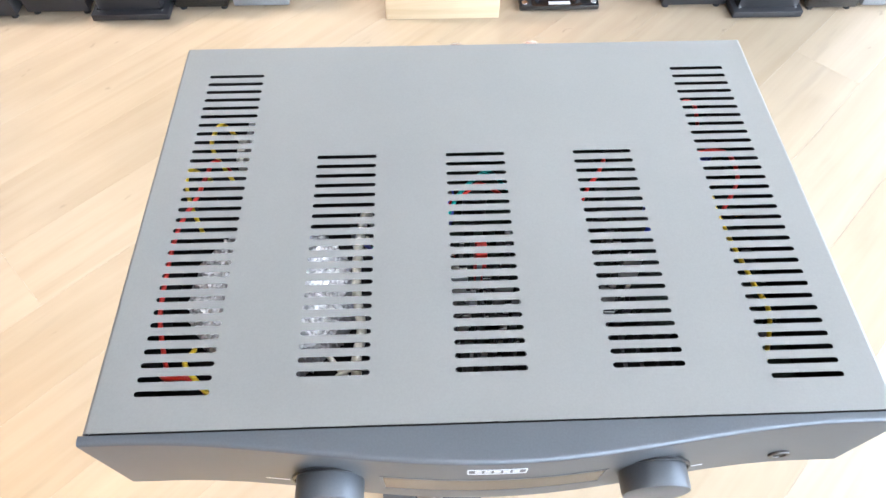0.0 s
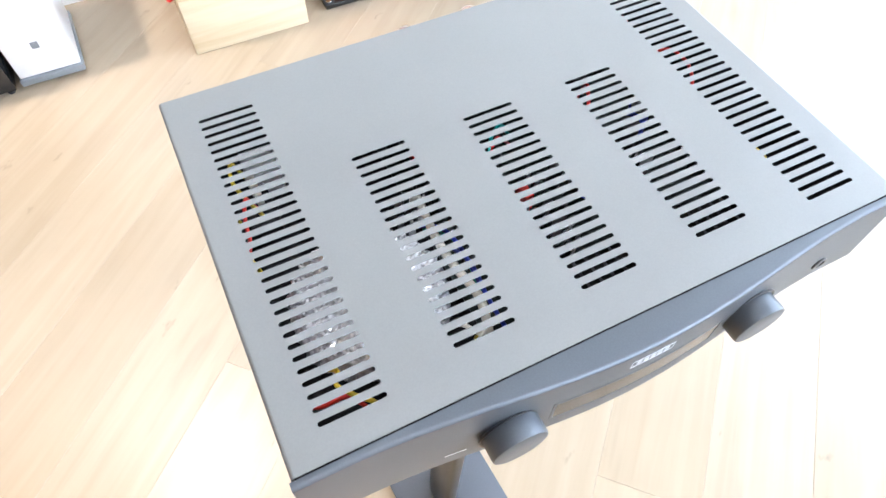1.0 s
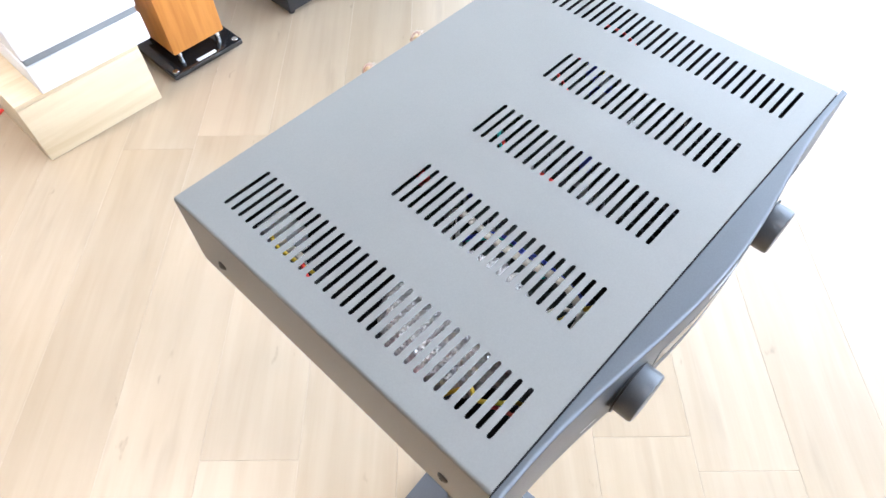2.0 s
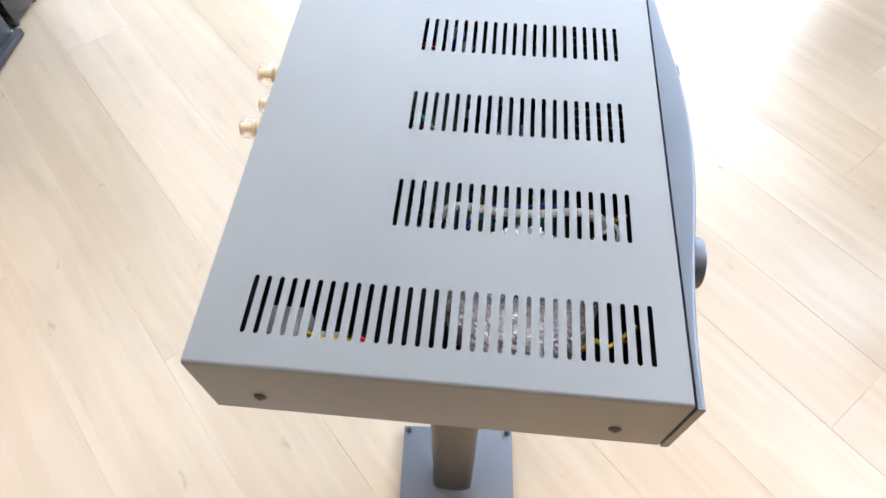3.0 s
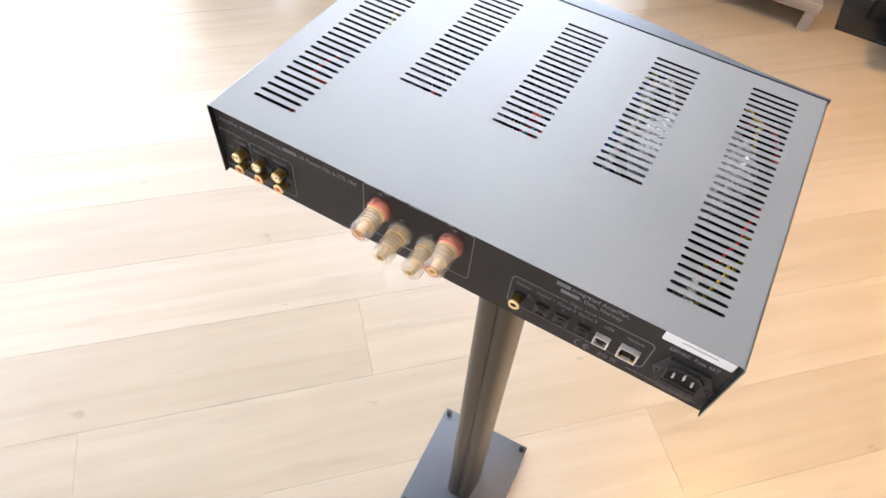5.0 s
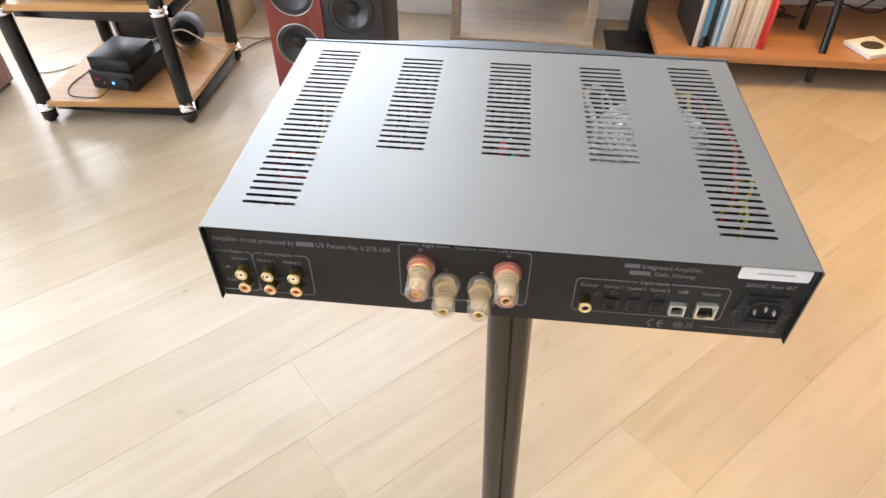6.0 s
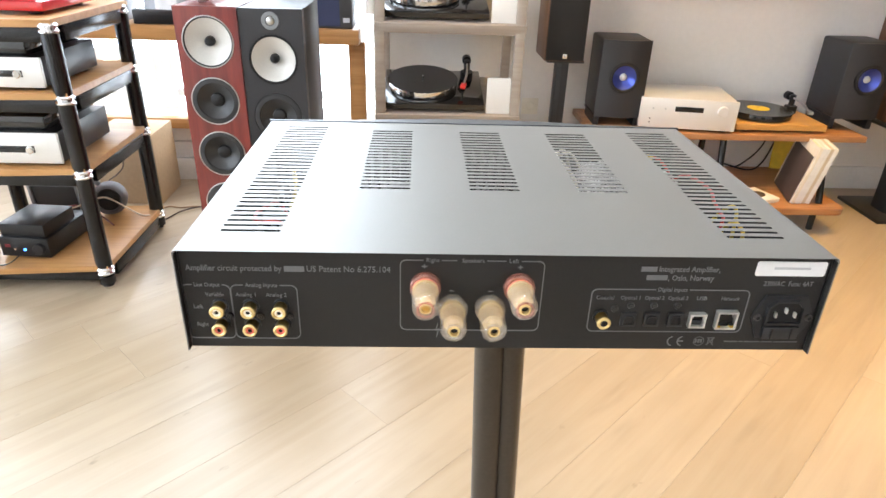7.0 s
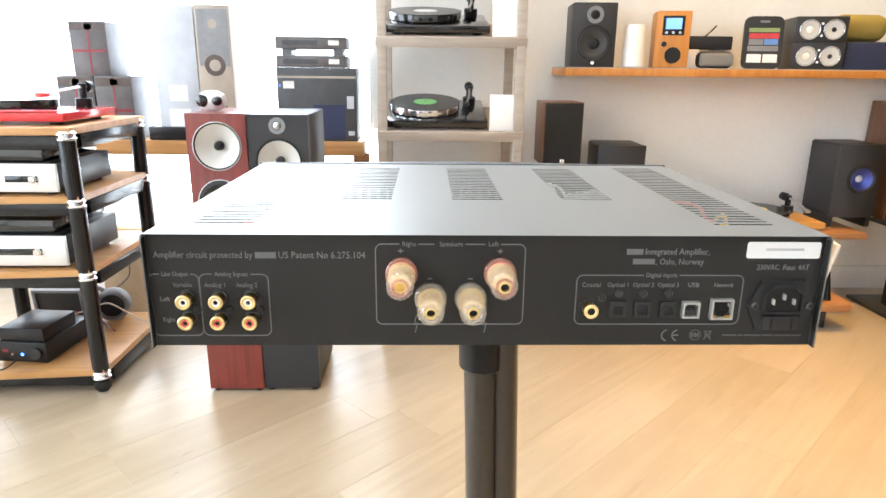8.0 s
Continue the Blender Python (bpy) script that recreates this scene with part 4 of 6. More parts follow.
part("rim", collar_ring(inlet_line(0.0014), inlet_line(0), YP + 0.0022, YP + 0.0052), "grey_black", inlet, "raised octagonal rim")
for x, z in ((-0.1972, 0.9512), (-0.1905, 0.9545), (-0.1838, 0.9512)):
    part("contact_pin", box(x - 0.0006, x + 0.0006, YP + 0.0022, YP + 0.0058, z - 0.0019, z + 0.0019, 0.0002), "bright_tin", inlet, "bright contact pin")
b = prism([(-0.2018, 0.9447), (-0.1792, 0.9447), (-0.1792, 0.9560), (-0.1838, 0.9603), (-0.1972, 0.9603), (-0.2018, 0.9560)], 0, 0.0008)
part("mouth", moved(b, Matrix.Translation((0, YP + 0.0031, 0)) @ Matrix.Rotation(radians(90), 4, "X")), "void", inlet)
part("fuse_drawer", box(-0.2030, -0.1780, YP + 0.0022, YP + 0.0055, 0.9318, 0.9414, 0.0006), "grey_black", inlet)
for x in (-0.1975, -0.1840):
    part("ridge", box(x - 0.0006, x + 0.0006, YP + 0.0055, YP + 0.0062, 0.9322, 0.9410, 0.0002), "black_plastic", inlet)
for x in (-0.1728, -0.2088):
    b = lathe([(0, 0.0022), (0.0026, 0.0022), (0.0026, 0.0032), (0.0014, 0.0038), (0, 0.0038)], (x, YP, 0.9478), "y", 18)
    fs = part("flange_screw", b, "dull_screw", inlet, "dull plated screw")
    part("recess", cyl(0.0013, 0.0003, (x, YP + 0.0037, 0.9478), "y", 14), "void", fs)

# what shows through the slots
part("circuit_board", box(-0.070, 0.205, -0.135, 0.135, 0.9300, 0.9316), "board", amp, "dark circuit board")
rng = random.Random(7)
for k in range(46):
    x, y = rng.uniform(-0.06, 0.195), rng.uniform(-0.085, 0.125)
    if rng.random() < 0.5:
        r, h = rng.choice(((0.004, 0.012), (0.006, 0.020), (0.009, 0.030)))
        c = part("capacitor", cyl(r, h, (x, y, 0.9316), "z", 16, 0.0006), rng.choice(("black_plastic", "black_plastic", "blue", "rubber")), amp)
        part("can_top", cyl(r * 0.82, 0.0004, (x, y, 0.9316 + h), "z", 16), "dull_screw", c)
    else:
        w, d, h = rng.uniform(0.004, 0.014), rng.uniform(0.003, 0.008), rng.uniform(0.002, 0.014)
        part("component", box(x - w / 2, x + w / 2, y - d / 2, y + d / 2, 0.9316, 0.9316 + h, 0.0004), rng.choice(("black_plastic", "rubber", "grey_black", "board", "red_plastic", "board")), amp)
rng = random.Random(21)
for k in range(230):
    c, y0, y1 = rng.choice(((0.0, -0.086, 0.012), (0.0, -0.086, 0.012), (0.0872, -0.084, 0.005), (0.0872, -0.084, 0.005), (0.173, -0.075, 0.06), (-0.062, -0.02, 0.035)))
    x, y = c + rng.uniform(-0.026, 0.026), rng.uniform(y0, y1)
    w, d, h = rng.uniform(0.0015, 0.0070), rng.uniform(0.0012, 0.0040), rng.uniform(0.004, 0.024)
    mat = rng.choice(("steel", "white_plastic", "grey_plastic", "card", "board", "board", "chrome", "label", "black_plastic", "black_plastic", "rubber", "steel", "rubber"))
    # Lit front and shaded rear of each component are put into the colours.
    c = part("component", box(x - w / 2, x + w / 2, y - d / 2, y + d / 2, 0.9316, 0.9316 + h, 0.0003, 1), "black_plastic" if mat not in ("board", "rubber") else mat, amp)
    if mat not in ("board", "rubber", "black_plastic"):
        part("tab", box(x - w / 2, x + w / 2, y - d / 2 - 0.0008, y - d / 2 - 0.0001, 0.9318, 0.9316 + h, 0.0001, 1), mat, c, "bright sheet coloured as the lit front of a component")
part("relay", box(-0.0015, 0.0060, -0.027, -0.013, 0.9316, 0.966, 0.0006), "red_plastic", amp, "red relay on the circuit board")
for x, y in ((-0.014, -0.040), (0.016, -0.046), (0.072, -0.052), (0.104, -0.030), (0.078, -0.068)):
    # Added black backing: the clip's shaded rear, put into colour.
    c = part("transistor", box(x - 0.006, x + 0.006, y - 0.0012, y + 0.0022, 0.9316, 0.964, 0.0003, 1), "black_plastic", amp)
    part("clip", box(x - 0.006, x + 0.006, y - 0.0022, y - 0.0013, 0.9318, 0.9635, 0.0002, 1), "bright_tin", c, "bright metal clip")
sink = part("heat_sink", box(-0.045, 0.145, -0.1325, -0.086, 0.9316, 0.937), "black_satin", amp, "black finned heat sink")
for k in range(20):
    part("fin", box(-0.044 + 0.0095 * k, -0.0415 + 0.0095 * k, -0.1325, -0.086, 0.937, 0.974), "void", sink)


def crinkled_ring():
    b = bmesh.new()
    R, r, n1, n2 = 0.029, 0.0215, 230, 96
    rows = []
    for i in range(n1):
        a = 2 * math.pi * i / n1
        row = []
        for j in range(n2):
            t = 2 * math.pi * j / n2
            p = Vector(((R + r * math.cos(t)) * math.cos(a), (R + r * math.cos(t)) * math.sin(a), r * math.copysign(abs(math.sin(t)) ** 0.6, math.sin(t))))
            q = 0.0022 * noise.noise(p * 120) + 0.0044 * abs(noise.noise(p * 300)) + 0.0022 * abs(noise.noise(p * 720))
            row.append(b.verts.new(p + Vector((math.cos(t) * math.cos(a), math.cos(t) * math.sin(a), math.sin(t))) * q))
        rows.append(row)
    for i in range(n1):
        for j in range(n2):
            b.faces.new((rows[i][j], rows[(i + 1) % n1][j], rows[(i + 1) % n1][(j + 1) % n2], rows[i][(j + 1) % n2]))
    return moved(b, Matrix.Translation((-0.134, -0.0505, 0.9565)))


part("transformer", crinkled_ring(), "film", amp, "ring transformer wrapped in crinkled clear film", sharp=1)
part("terminal_block", box(-0.195, -0.165, 0.050, 0.090, 0.9231, 0.945, 0.002), "rubber", amp)
part("mains_filter", box(-0.176, -0.150, 0.094, 0.124, 0.9231, 0.948, 0.0012), "label", amp, "white wrapped block behind the mains inlet")
for k in range(3):
    part("terminal", box(-0.178 + 0.0008 * k, -0.171, 0.0885 - 0.0105 * k, 0.0945 - 0.0105 * k, 0.9452, 0.958, 0.0006), "white_plastic", amp)
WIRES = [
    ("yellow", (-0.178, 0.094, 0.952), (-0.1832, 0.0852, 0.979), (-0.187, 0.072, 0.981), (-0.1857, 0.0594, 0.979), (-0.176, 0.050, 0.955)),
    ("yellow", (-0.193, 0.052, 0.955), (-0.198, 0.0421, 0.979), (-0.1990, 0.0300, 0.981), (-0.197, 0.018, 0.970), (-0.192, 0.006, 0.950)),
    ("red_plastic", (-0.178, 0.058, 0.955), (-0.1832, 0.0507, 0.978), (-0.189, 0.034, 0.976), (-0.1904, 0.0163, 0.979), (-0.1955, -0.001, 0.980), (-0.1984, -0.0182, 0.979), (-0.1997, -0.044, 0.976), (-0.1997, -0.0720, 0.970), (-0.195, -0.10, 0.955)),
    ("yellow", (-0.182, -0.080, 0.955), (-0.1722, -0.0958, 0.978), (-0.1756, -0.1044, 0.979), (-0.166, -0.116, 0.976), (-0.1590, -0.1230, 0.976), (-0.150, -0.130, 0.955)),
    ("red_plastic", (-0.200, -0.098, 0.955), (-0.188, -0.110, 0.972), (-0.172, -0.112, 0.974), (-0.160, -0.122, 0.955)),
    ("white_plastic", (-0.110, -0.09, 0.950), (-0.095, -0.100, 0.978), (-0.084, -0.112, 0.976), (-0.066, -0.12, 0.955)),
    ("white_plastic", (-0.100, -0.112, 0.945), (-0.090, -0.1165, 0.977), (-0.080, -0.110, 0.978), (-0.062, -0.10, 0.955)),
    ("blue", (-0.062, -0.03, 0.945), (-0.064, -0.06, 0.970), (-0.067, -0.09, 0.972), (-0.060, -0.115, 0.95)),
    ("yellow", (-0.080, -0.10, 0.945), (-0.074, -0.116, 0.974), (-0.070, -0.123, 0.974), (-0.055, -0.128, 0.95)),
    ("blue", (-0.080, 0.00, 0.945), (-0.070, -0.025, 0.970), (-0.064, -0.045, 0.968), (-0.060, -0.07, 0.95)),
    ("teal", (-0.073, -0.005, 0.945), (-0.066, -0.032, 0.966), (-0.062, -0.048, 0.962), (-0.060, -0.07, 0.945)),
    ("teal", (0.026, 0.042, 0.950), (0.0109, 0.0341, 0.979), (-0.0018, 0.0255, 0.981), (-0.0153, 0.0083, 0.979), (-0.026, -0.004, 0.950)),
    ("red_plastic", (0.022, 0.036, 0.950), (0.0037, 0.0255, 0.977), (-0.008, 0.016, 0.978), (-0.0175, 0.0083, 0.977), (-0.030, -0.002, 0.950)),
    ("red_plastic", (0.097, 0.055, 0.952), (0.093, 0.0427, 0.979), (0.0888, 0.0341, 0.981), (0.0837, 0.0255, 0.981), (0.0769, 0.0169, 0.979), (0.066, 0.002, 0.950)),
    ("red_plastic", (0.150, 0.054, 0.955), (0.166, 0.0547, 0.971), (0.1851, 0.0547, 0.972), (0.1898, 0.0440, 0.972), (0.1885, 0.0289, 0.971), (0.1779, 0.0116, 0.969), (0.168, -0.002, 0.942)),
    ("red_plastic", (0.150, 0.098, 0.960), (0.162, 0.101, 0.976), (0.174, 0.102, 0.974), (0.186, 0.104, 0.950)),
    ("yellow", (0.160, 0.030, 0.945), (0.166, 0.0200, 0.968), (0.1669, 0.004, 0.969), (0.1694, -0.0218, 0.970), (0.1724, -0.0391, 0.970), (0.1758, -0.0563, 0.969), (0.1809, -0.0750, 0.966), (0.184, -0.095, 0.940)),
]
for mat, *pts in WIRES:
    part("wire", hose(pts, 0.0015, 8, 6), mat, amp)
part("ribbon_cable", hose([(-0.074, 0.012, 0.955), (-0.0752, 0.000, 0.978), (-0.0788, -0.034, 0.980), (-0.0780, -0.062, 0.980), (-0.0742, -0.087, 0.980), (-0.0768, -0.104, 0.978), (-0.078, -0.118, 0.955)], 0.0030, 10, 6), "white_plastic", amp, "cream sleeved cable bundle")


# the stand
def stand():
    s = thing("speaker_stand", pose(-0.037, -0.012, 0.0, 0, 0, 3.5), "black twin-tube steel stand with a grey base plate", "stand")
    part("base_plate", box(-0.095, 0.095, -0.112, 0.112, 0.012, 0.020, 0.0015), "plate", s, "grey steel base plate")
    for x in (-0.085, 0.085):
        for y in (-0.102, 0.102):
            sp = part("spike", lathe([(0, 0), (0.0015, 0.001), (0.0045, 0.008), (0.0045, 0.020), (0.0032, 0.0202), (0.0032, 0.030), (0, 0.031)], (x, y, 0), "z", 16), "rubber", s)
            part("nut", cyl(0.0062, 0.005, (x, y, 0.020), "z", 6), "rubber", sp)
    lean = Matrix(((1, 0, 0.031, 0), (0, 1, 0, 0), (0, 0, 1, 0), (0, 0, 0, 1)))
    local = s.matrix_world.inverted()
    axis = local @ Matrix.Translation((-0.0343, 0.0207, 0)) @ lean
    part("tube", moved(cyl(0.0150, 0.8230, (0, 0, 0.0202), "z", 40, 0.0006), axis), "tube", s, "round black steel tube")
    part("collar", moved(cyl(0.0192, 0.0580, (0, 0, 0.8435), "z", 40, 0.001), axis), "black_plastic", s, "glossy black end sleeve")
    # the flat-sided main column behind the round tube
    rim = []
    for k in range(40):
        a = 2 * math.pi * k / 40
        c, d = math.cos(a), math.sin(a)
        rim.append((-0.0195 + 0.0150 * math.copysign(abs(c) ** 0.75, c), -0.0250 + 0.0375 * math.copysign(abs(d) ** 0.75, d)))
    part("column", moved(prism(rim, 0.0202, 0.9015), axis), "tube", s, "black steel column with rounded ends")
    part("top_plate", moved(box(-0.165, 0.125, -0.12, 0.085, 0.9018, 0.9088, 0.001), local), "plate", s)


stand()


# ---- loudspeakers ----
def driver(parent, x, z, r, cone, trim="black_plastic", cap="black_plastic", y=0.0, phase=False):
    """A round driver in a baffle that faces -y."""
    deep = 0.15 * r
    d = part("driver", ring(r * 0.93, r, deep + 0.001, (x, y, z), "-y", 40), trim, parent)
    wide_cone = cone == "white_cone"
    inner = r * (0.88 if wide_cone else 0.71)
    part("surround", lathe([(inner, deep * 0.75), ((inner + r * 0.935) / 2, deep), (r * 0.935, deep * 0.85), (r * 0.935, 0.0), (inner, 0.0)], (x, y, z), "-y", 40, ends="join"), "rubber", d)
    part("cone", lathe([(inner * 1.02, deep * 0.80), (r * 0.62, deep * 0.42), (r * 0.40, deep * 0.18), (r * 0.22, 0.0006), (0, 0.0006)], (x, y, z), "-y", 40, ends="open"), cone, d)
    top = [(r * 0.24, 0.0008), (r * 0.20, r * 0.12), (r * 0.11, r * 0.20), (0, r * 0.22)]
    part("dust_cap", lathe(top if phase else [(r * 0.33, 0.0008), (r * 0.31, 0.0045), (r * 0.22, 0.0085), (r * 0.11, 0.0105), (0, 0.0111)], (x, y, z), "-y", 28), cap, d)
    return d


def tweeter(parent, x, z, r, y=0.0, mat="steel"):
    d = part("tweeter", ring(r * 0.55, r, 0.003, (x, y, z), "-y", 32), "grey_plastic", parent)
    part("dome", lathe([(r * 0.5, 0.0005), (r * 0.42, 0.005), (r * 0.2, 0.008), (0, 0.009)], (x, y, z), "-y", 24), mat, d)


def cabinet(parent, w, d, h, z0, mat, bevel=0.004, name="cabinet", front=0.0):
    return part(name, box(-w / 2, w / 2, front, d, z0, h, bevel), mat, parent)


def pierced_board(w, z0, z1, holes, thick):
    """A baffle board with round openings; its front lies at y = 0."""
    b = bmesh.new()
    edges = []

    def loop(points):
        vs = [b.verts.new((x, 0, z)) for x, z in points]
        edges.extend(b.edges.new((vs[k], vs[(k + 1) % len(vs)])) for k in range(len(vs)))

    loop([(-w / 2, z0), (w / 2, z0), (w / 2, z1), (-w / 2, z1)])
    for x, z, r in holes:
        loop([(x + r * math.cos(2 * math.pi * k / 48), z + r * math.sin(2 * math.pi * k / 48)) for k in range(48)])
    bmesh.ops.triangle_fill(b, use_beauty=True, edges=edges)
    made = bmesh.ops.extrude_face_region(b, geom=b.faces[:])
    bmesh.ops.translate(b, vec=(0, thick, 0), verts=[v for v in made["geom"] if isinstance(v, bmesh.types.BMVert)])
    return b


def sunk_driver(parent, x, z, r, cone, trim, phase=False):
    """A driver let into an opening of the baffle, which faces -y: trim ring, half-roll surround, dished cone and cap."""
    d = part("driver", ring(r * 0.955, r, 0.003, (x, 0.0, z), "-y", 48), trim, parent)
    wide = cone == "white_cone"
    q = r * (0.90 if wide else 0.74)
    part("surround", lathe([(r * 0.957, 0.001), (r * 0.91 if not wide else r * 0.935, 0.003), (q * 1.03, 0.002), (q, -0.001), (q, -0.004), (r * 0.957, -0.004)], (x, 0, z), "-y", 48, ends="join"), "rubber", d)
    part("cone", lathe([(q * 1.01, -0.001), (r * 0.66, -0.010 if wide else -0.007), (r * 0.42, -0.019), (r * 0.20, -0.028), (0, -0.028)], (x, 0, z), "-y", 48, ends="open"), cone, d)
    if phase:
        part("phase_plug", lathe([(r * 0.20, -0.0275), (r * 0.19, -0.012), (r * 0.13, -0.003), (0, 0.001)], (x, 0, z), "-y", 28), "black_plastic", d)
    else:
        part("dust_cap", lathe([(r * 0.29, -0.0240), (r * 0.26, -0.0165), (r * 0.15, -0.0130), (0, -0.0118)], (x, 0, z), "-y", 28), "black_plastic", d)
    return d


def floorstander(at, w, d, h, mat, label, plinth=None, plinth_mat="black_satin", feet=True, z0=0.03, group="floorstanding loudspeakers", front=0.0):
    s = thing("floorstanding_speaker", at, label, "loudspeaker", group)
    if plinth:
        pw, pd = plinth
        part("plinth", box(-pw / 2, pw / 2, -(pd - d) / 2, d + (pd - d) / 2, 0.008, 0.030, 0.003), plinth_mat, s)
        for x in (-pw / 2 + 0.022, pw / 2 - 0.022):
            for y in (-(pd - d) / 2 + 0.022, d + (pd - d) / 2 - 0.022):
                part("foot", lathe([(0, 0), (0.008, 0), (0.009, 0.003), (0.009, 0.008), (0.006, 0.0302), (0.006, 0.036), (0, 0.037)], (x, y, 0), "z", 16), "chrome", s)
    else:
        for x in (-w / 2 + 0.02, w / 2 - 0.02):
            for y in (0.02, d - 0.02):
                part("foot", cyl(0.011, z0, (x, y, 0), "z", 16), "rubber", s)
    cabinet(s, w, d, h, z0 + 0.0005 if not plinth else 0.0305, mat, front=front)
    return s


# the red and the black pair before the window; their fronts face +y
SUNK = 0.034


def red_speaker(at, label):
    s = floorstander(at, 0.186, 0.30, 0.952, "rosenut", label, z0=0.012, front=SUNK + 0.0003)
    part("baffle", pierced_board(0.186, 0.0125, 0.952, [(0, 0.851, 0.0745)] + [(0, z, 0.0715) for z in (0.673, 0.503, 0.330)], SUNK), "rosenut", s)
    sunk_driver(s, 0, 0.851, 0.077, "white_cone", "steel", True)
    for z in (0.673, 0.503, 0.330):
        sunk_driver(s, 0, z, 0.074, "dark_cone", "steel")
    return s


red = red_speaker(pose(0.696, -1.496, 0, 0, 0, 180), "dark red veneered floorstanding loudspeaker with four drivers")
black = floorstander(pose(0.507, -1.501, 0, 0, 0, 180), 0.190, 0.32, 0.950, "black_satin", "black floorstanding loudspeaker with a pale midrange cone", z0=0.012, front=SUNK + 0.0003)
part("baffle", pierced_board(0.190, 0.0125, 0.950, [(0, 0.803, 0.0715), (0, 0.625, 0.0735), (0, 0.450, 0.0735)], SUNK), "black_satin", black)
tweeter(black, 0, 0.916, 0.026, 0.0)
sunk_driver(black, 0, 0.803, 0.074, "white_cone", "black_plastic", True)
for z in (0.625, 0.450):
    sunk_driver(black, 0, z, 0.076, "dark_cone", "black_plastic")
pod = thing("tweeter_pod", pose(0.735, -1.60, 0.9525), "white tweeter pod with black ends resting on the red loudspeaker", "loudspeaker")
part("body", lathe([(0, -0.045), (0.020, -0.042), (0.030, -0.025), (0.033, 0.0), (0.028, 0.025), (0.012, 0.045), (0, 0.048)], (0, 0, 0.033), "x", 28), "white", pod)
for x, r in ((0.020, 0.021), (-0.025, 0.016)):
    part("dome", lathe([(0, 0), (r, 0), (r * 0.9, 0.010), (r * 0.5, 0.017), (0, 0.019)], (x, 0.022, 0.034), "y", 24), "black_gloss", pod)
red_speaker(pose(2.085, -1.412, 0, 0, 0, 180), "dark red veneered floorstanding loudspeaker beside the rack")

# the row along the front wall; their fronts face -y
ROW = [
    (-1.435, 1.530, 0.210, 0.30, 1.00, "black_satin", None, "black floorstanding loudspeaker standing in a row"),
    (-1.205, 1.548, 0.200, 0.30, 1.02, "black_satin", None, "black floorstanding loudspeaker standing in a row"),
    (-0.966, 1.530, 0.200, 0.30, 0.98, "black_satin", (0.242, 0.345), "black floorstanding loudspeaker on a wider black plinth"),
    (-0.750, 1.560, 0.172, 0.28, 0.95, "black_gloss", None, "narrow glossy black floorstanding loudspeaker"),
    (-0.559, 1.580, 0.172, 0.27, 0.95, "white", (0.180, 0.285), "white lacquered floorstanding loudspeaker on a grey plinth"),
    (0.852, 1.530, 0.210, 0.30, 1.00, "black_satin", None, "black floorstanding loudspeaker standing in a row"),
    (1.078, 1.490, 0.195, 0.30, 0.98, "black_satin", (0.226, 0.345), "black floorstanding loudspeaker on a wider black plinth"),
    (1.302, 1.505, 0.165, 0.28, 0.95, "black_gloss", None, "narrow glossy black floorstanding loudspeaker"),
    (1.505, 1.528, 0.180, 0.27, 0.95, "white", (0.190, 0.285), "white lacquered floorstanding loudspeaker on a grey plinth"),
]
for x, y, w, d, h, mat, plinth, label in ROW:
    s = floorstander(pose(x, y, 0), w, d, h, mat, label, plinth, "grey_plastic" if mat == "white" else "black_satin", z0=0.014)
    if mat == "white":
        part("name_plate", box(-0.010, 0.010, -0.0025, 0.0, 0.115, 0.135, 0.0005), "grey_plastic", s, "small grey plate")
    elif mat == "black_satin":
        p = part("port", ring(0.030, 0.040, 0.004, (0, 0, 0.13), "-y", 32), "grey_plastic", s, "round bass port")
        part("throat", cyl(0.030, 0.001, (0, 0.0005, 0.13), "-y", 24), "black_gloss", p)
    part("grille", box(-w / 2 + 0.01, w / 2 - 0.01, -0.010, -0.0005, 0.42, h - 0.02, 0.003), "grille" if mat != "white" else "grey_cloth", s)

ORX, ORY = 0.445, 1.500
orange = thing("floorstanding_speaker", pose(ORX - 0.035, ORY + 0.02, 0), "orange wood loudspeaker raised on a black plinth by chrome pillars", "loudspeaker", "floorstanding loudspeakers")
part("plinth", box(-0.130, 0.130, 0.0, 0.300, 0.008, 0.028, 0.006), "black_gloss", orange, "black plinth")
for x in (-0.112, 0.112):
    for y in (0.018, 0.282):
        part("foot", cyl(0.010, 0.030, (x, y, 0.0), "z", 16, 0.001), "chrome", orange)
for x in (-0.070, 0.070):
    for y in (0.045, 0.255):
        part("pillar", cyl(0.008, 0.040, (x, y, 0.028), "z", 16), "chrome", orange, "chrome pillar")
part("plate", box(-0.035, 0.035, 0.006, 0.020, 0.0281, 0.0300, 0.0005), "label", orange, "bright metal plate")
part("cabinet", box(-0.092, 0.092, 0.030, 0.270, 0.0685, 0.95, 0.004), "orange_wood", orange)

crate = thing("wooden_box", pose(0.030, 1.500, 0), "pale wooden box carrying a white device", "box")
part("front_board", box(-0.182, 0.182, 0.0, 0.016, 0, 0.185, 0.002), "pale_wood", crate)
for x0 in (-0.182, 0.166):
    part("side_board", box(x0, x0 + 0.016, 0.0165, 0.30, 0, 0.185, 0.002), "pale_wood", crate)
part("top_board", box(-0.182, 0.182, 0.0, 0.30, 0.1853, 0.200, 0.002), "pale_wood", crate)
device = thing("white_device", pose(0.09, 1.49, 0.2003), "white lacquered device with a grey band on the wooden box", "device")
part("body", box(-0.165, 0.165, 0.0, 0.26, 0, 0.085, 0.006), "white", device)
part("band", box(-0.160, 0.160, 0.006, 0.25, 0.0853, 0.105, 0.003), "grey_plastic", device)
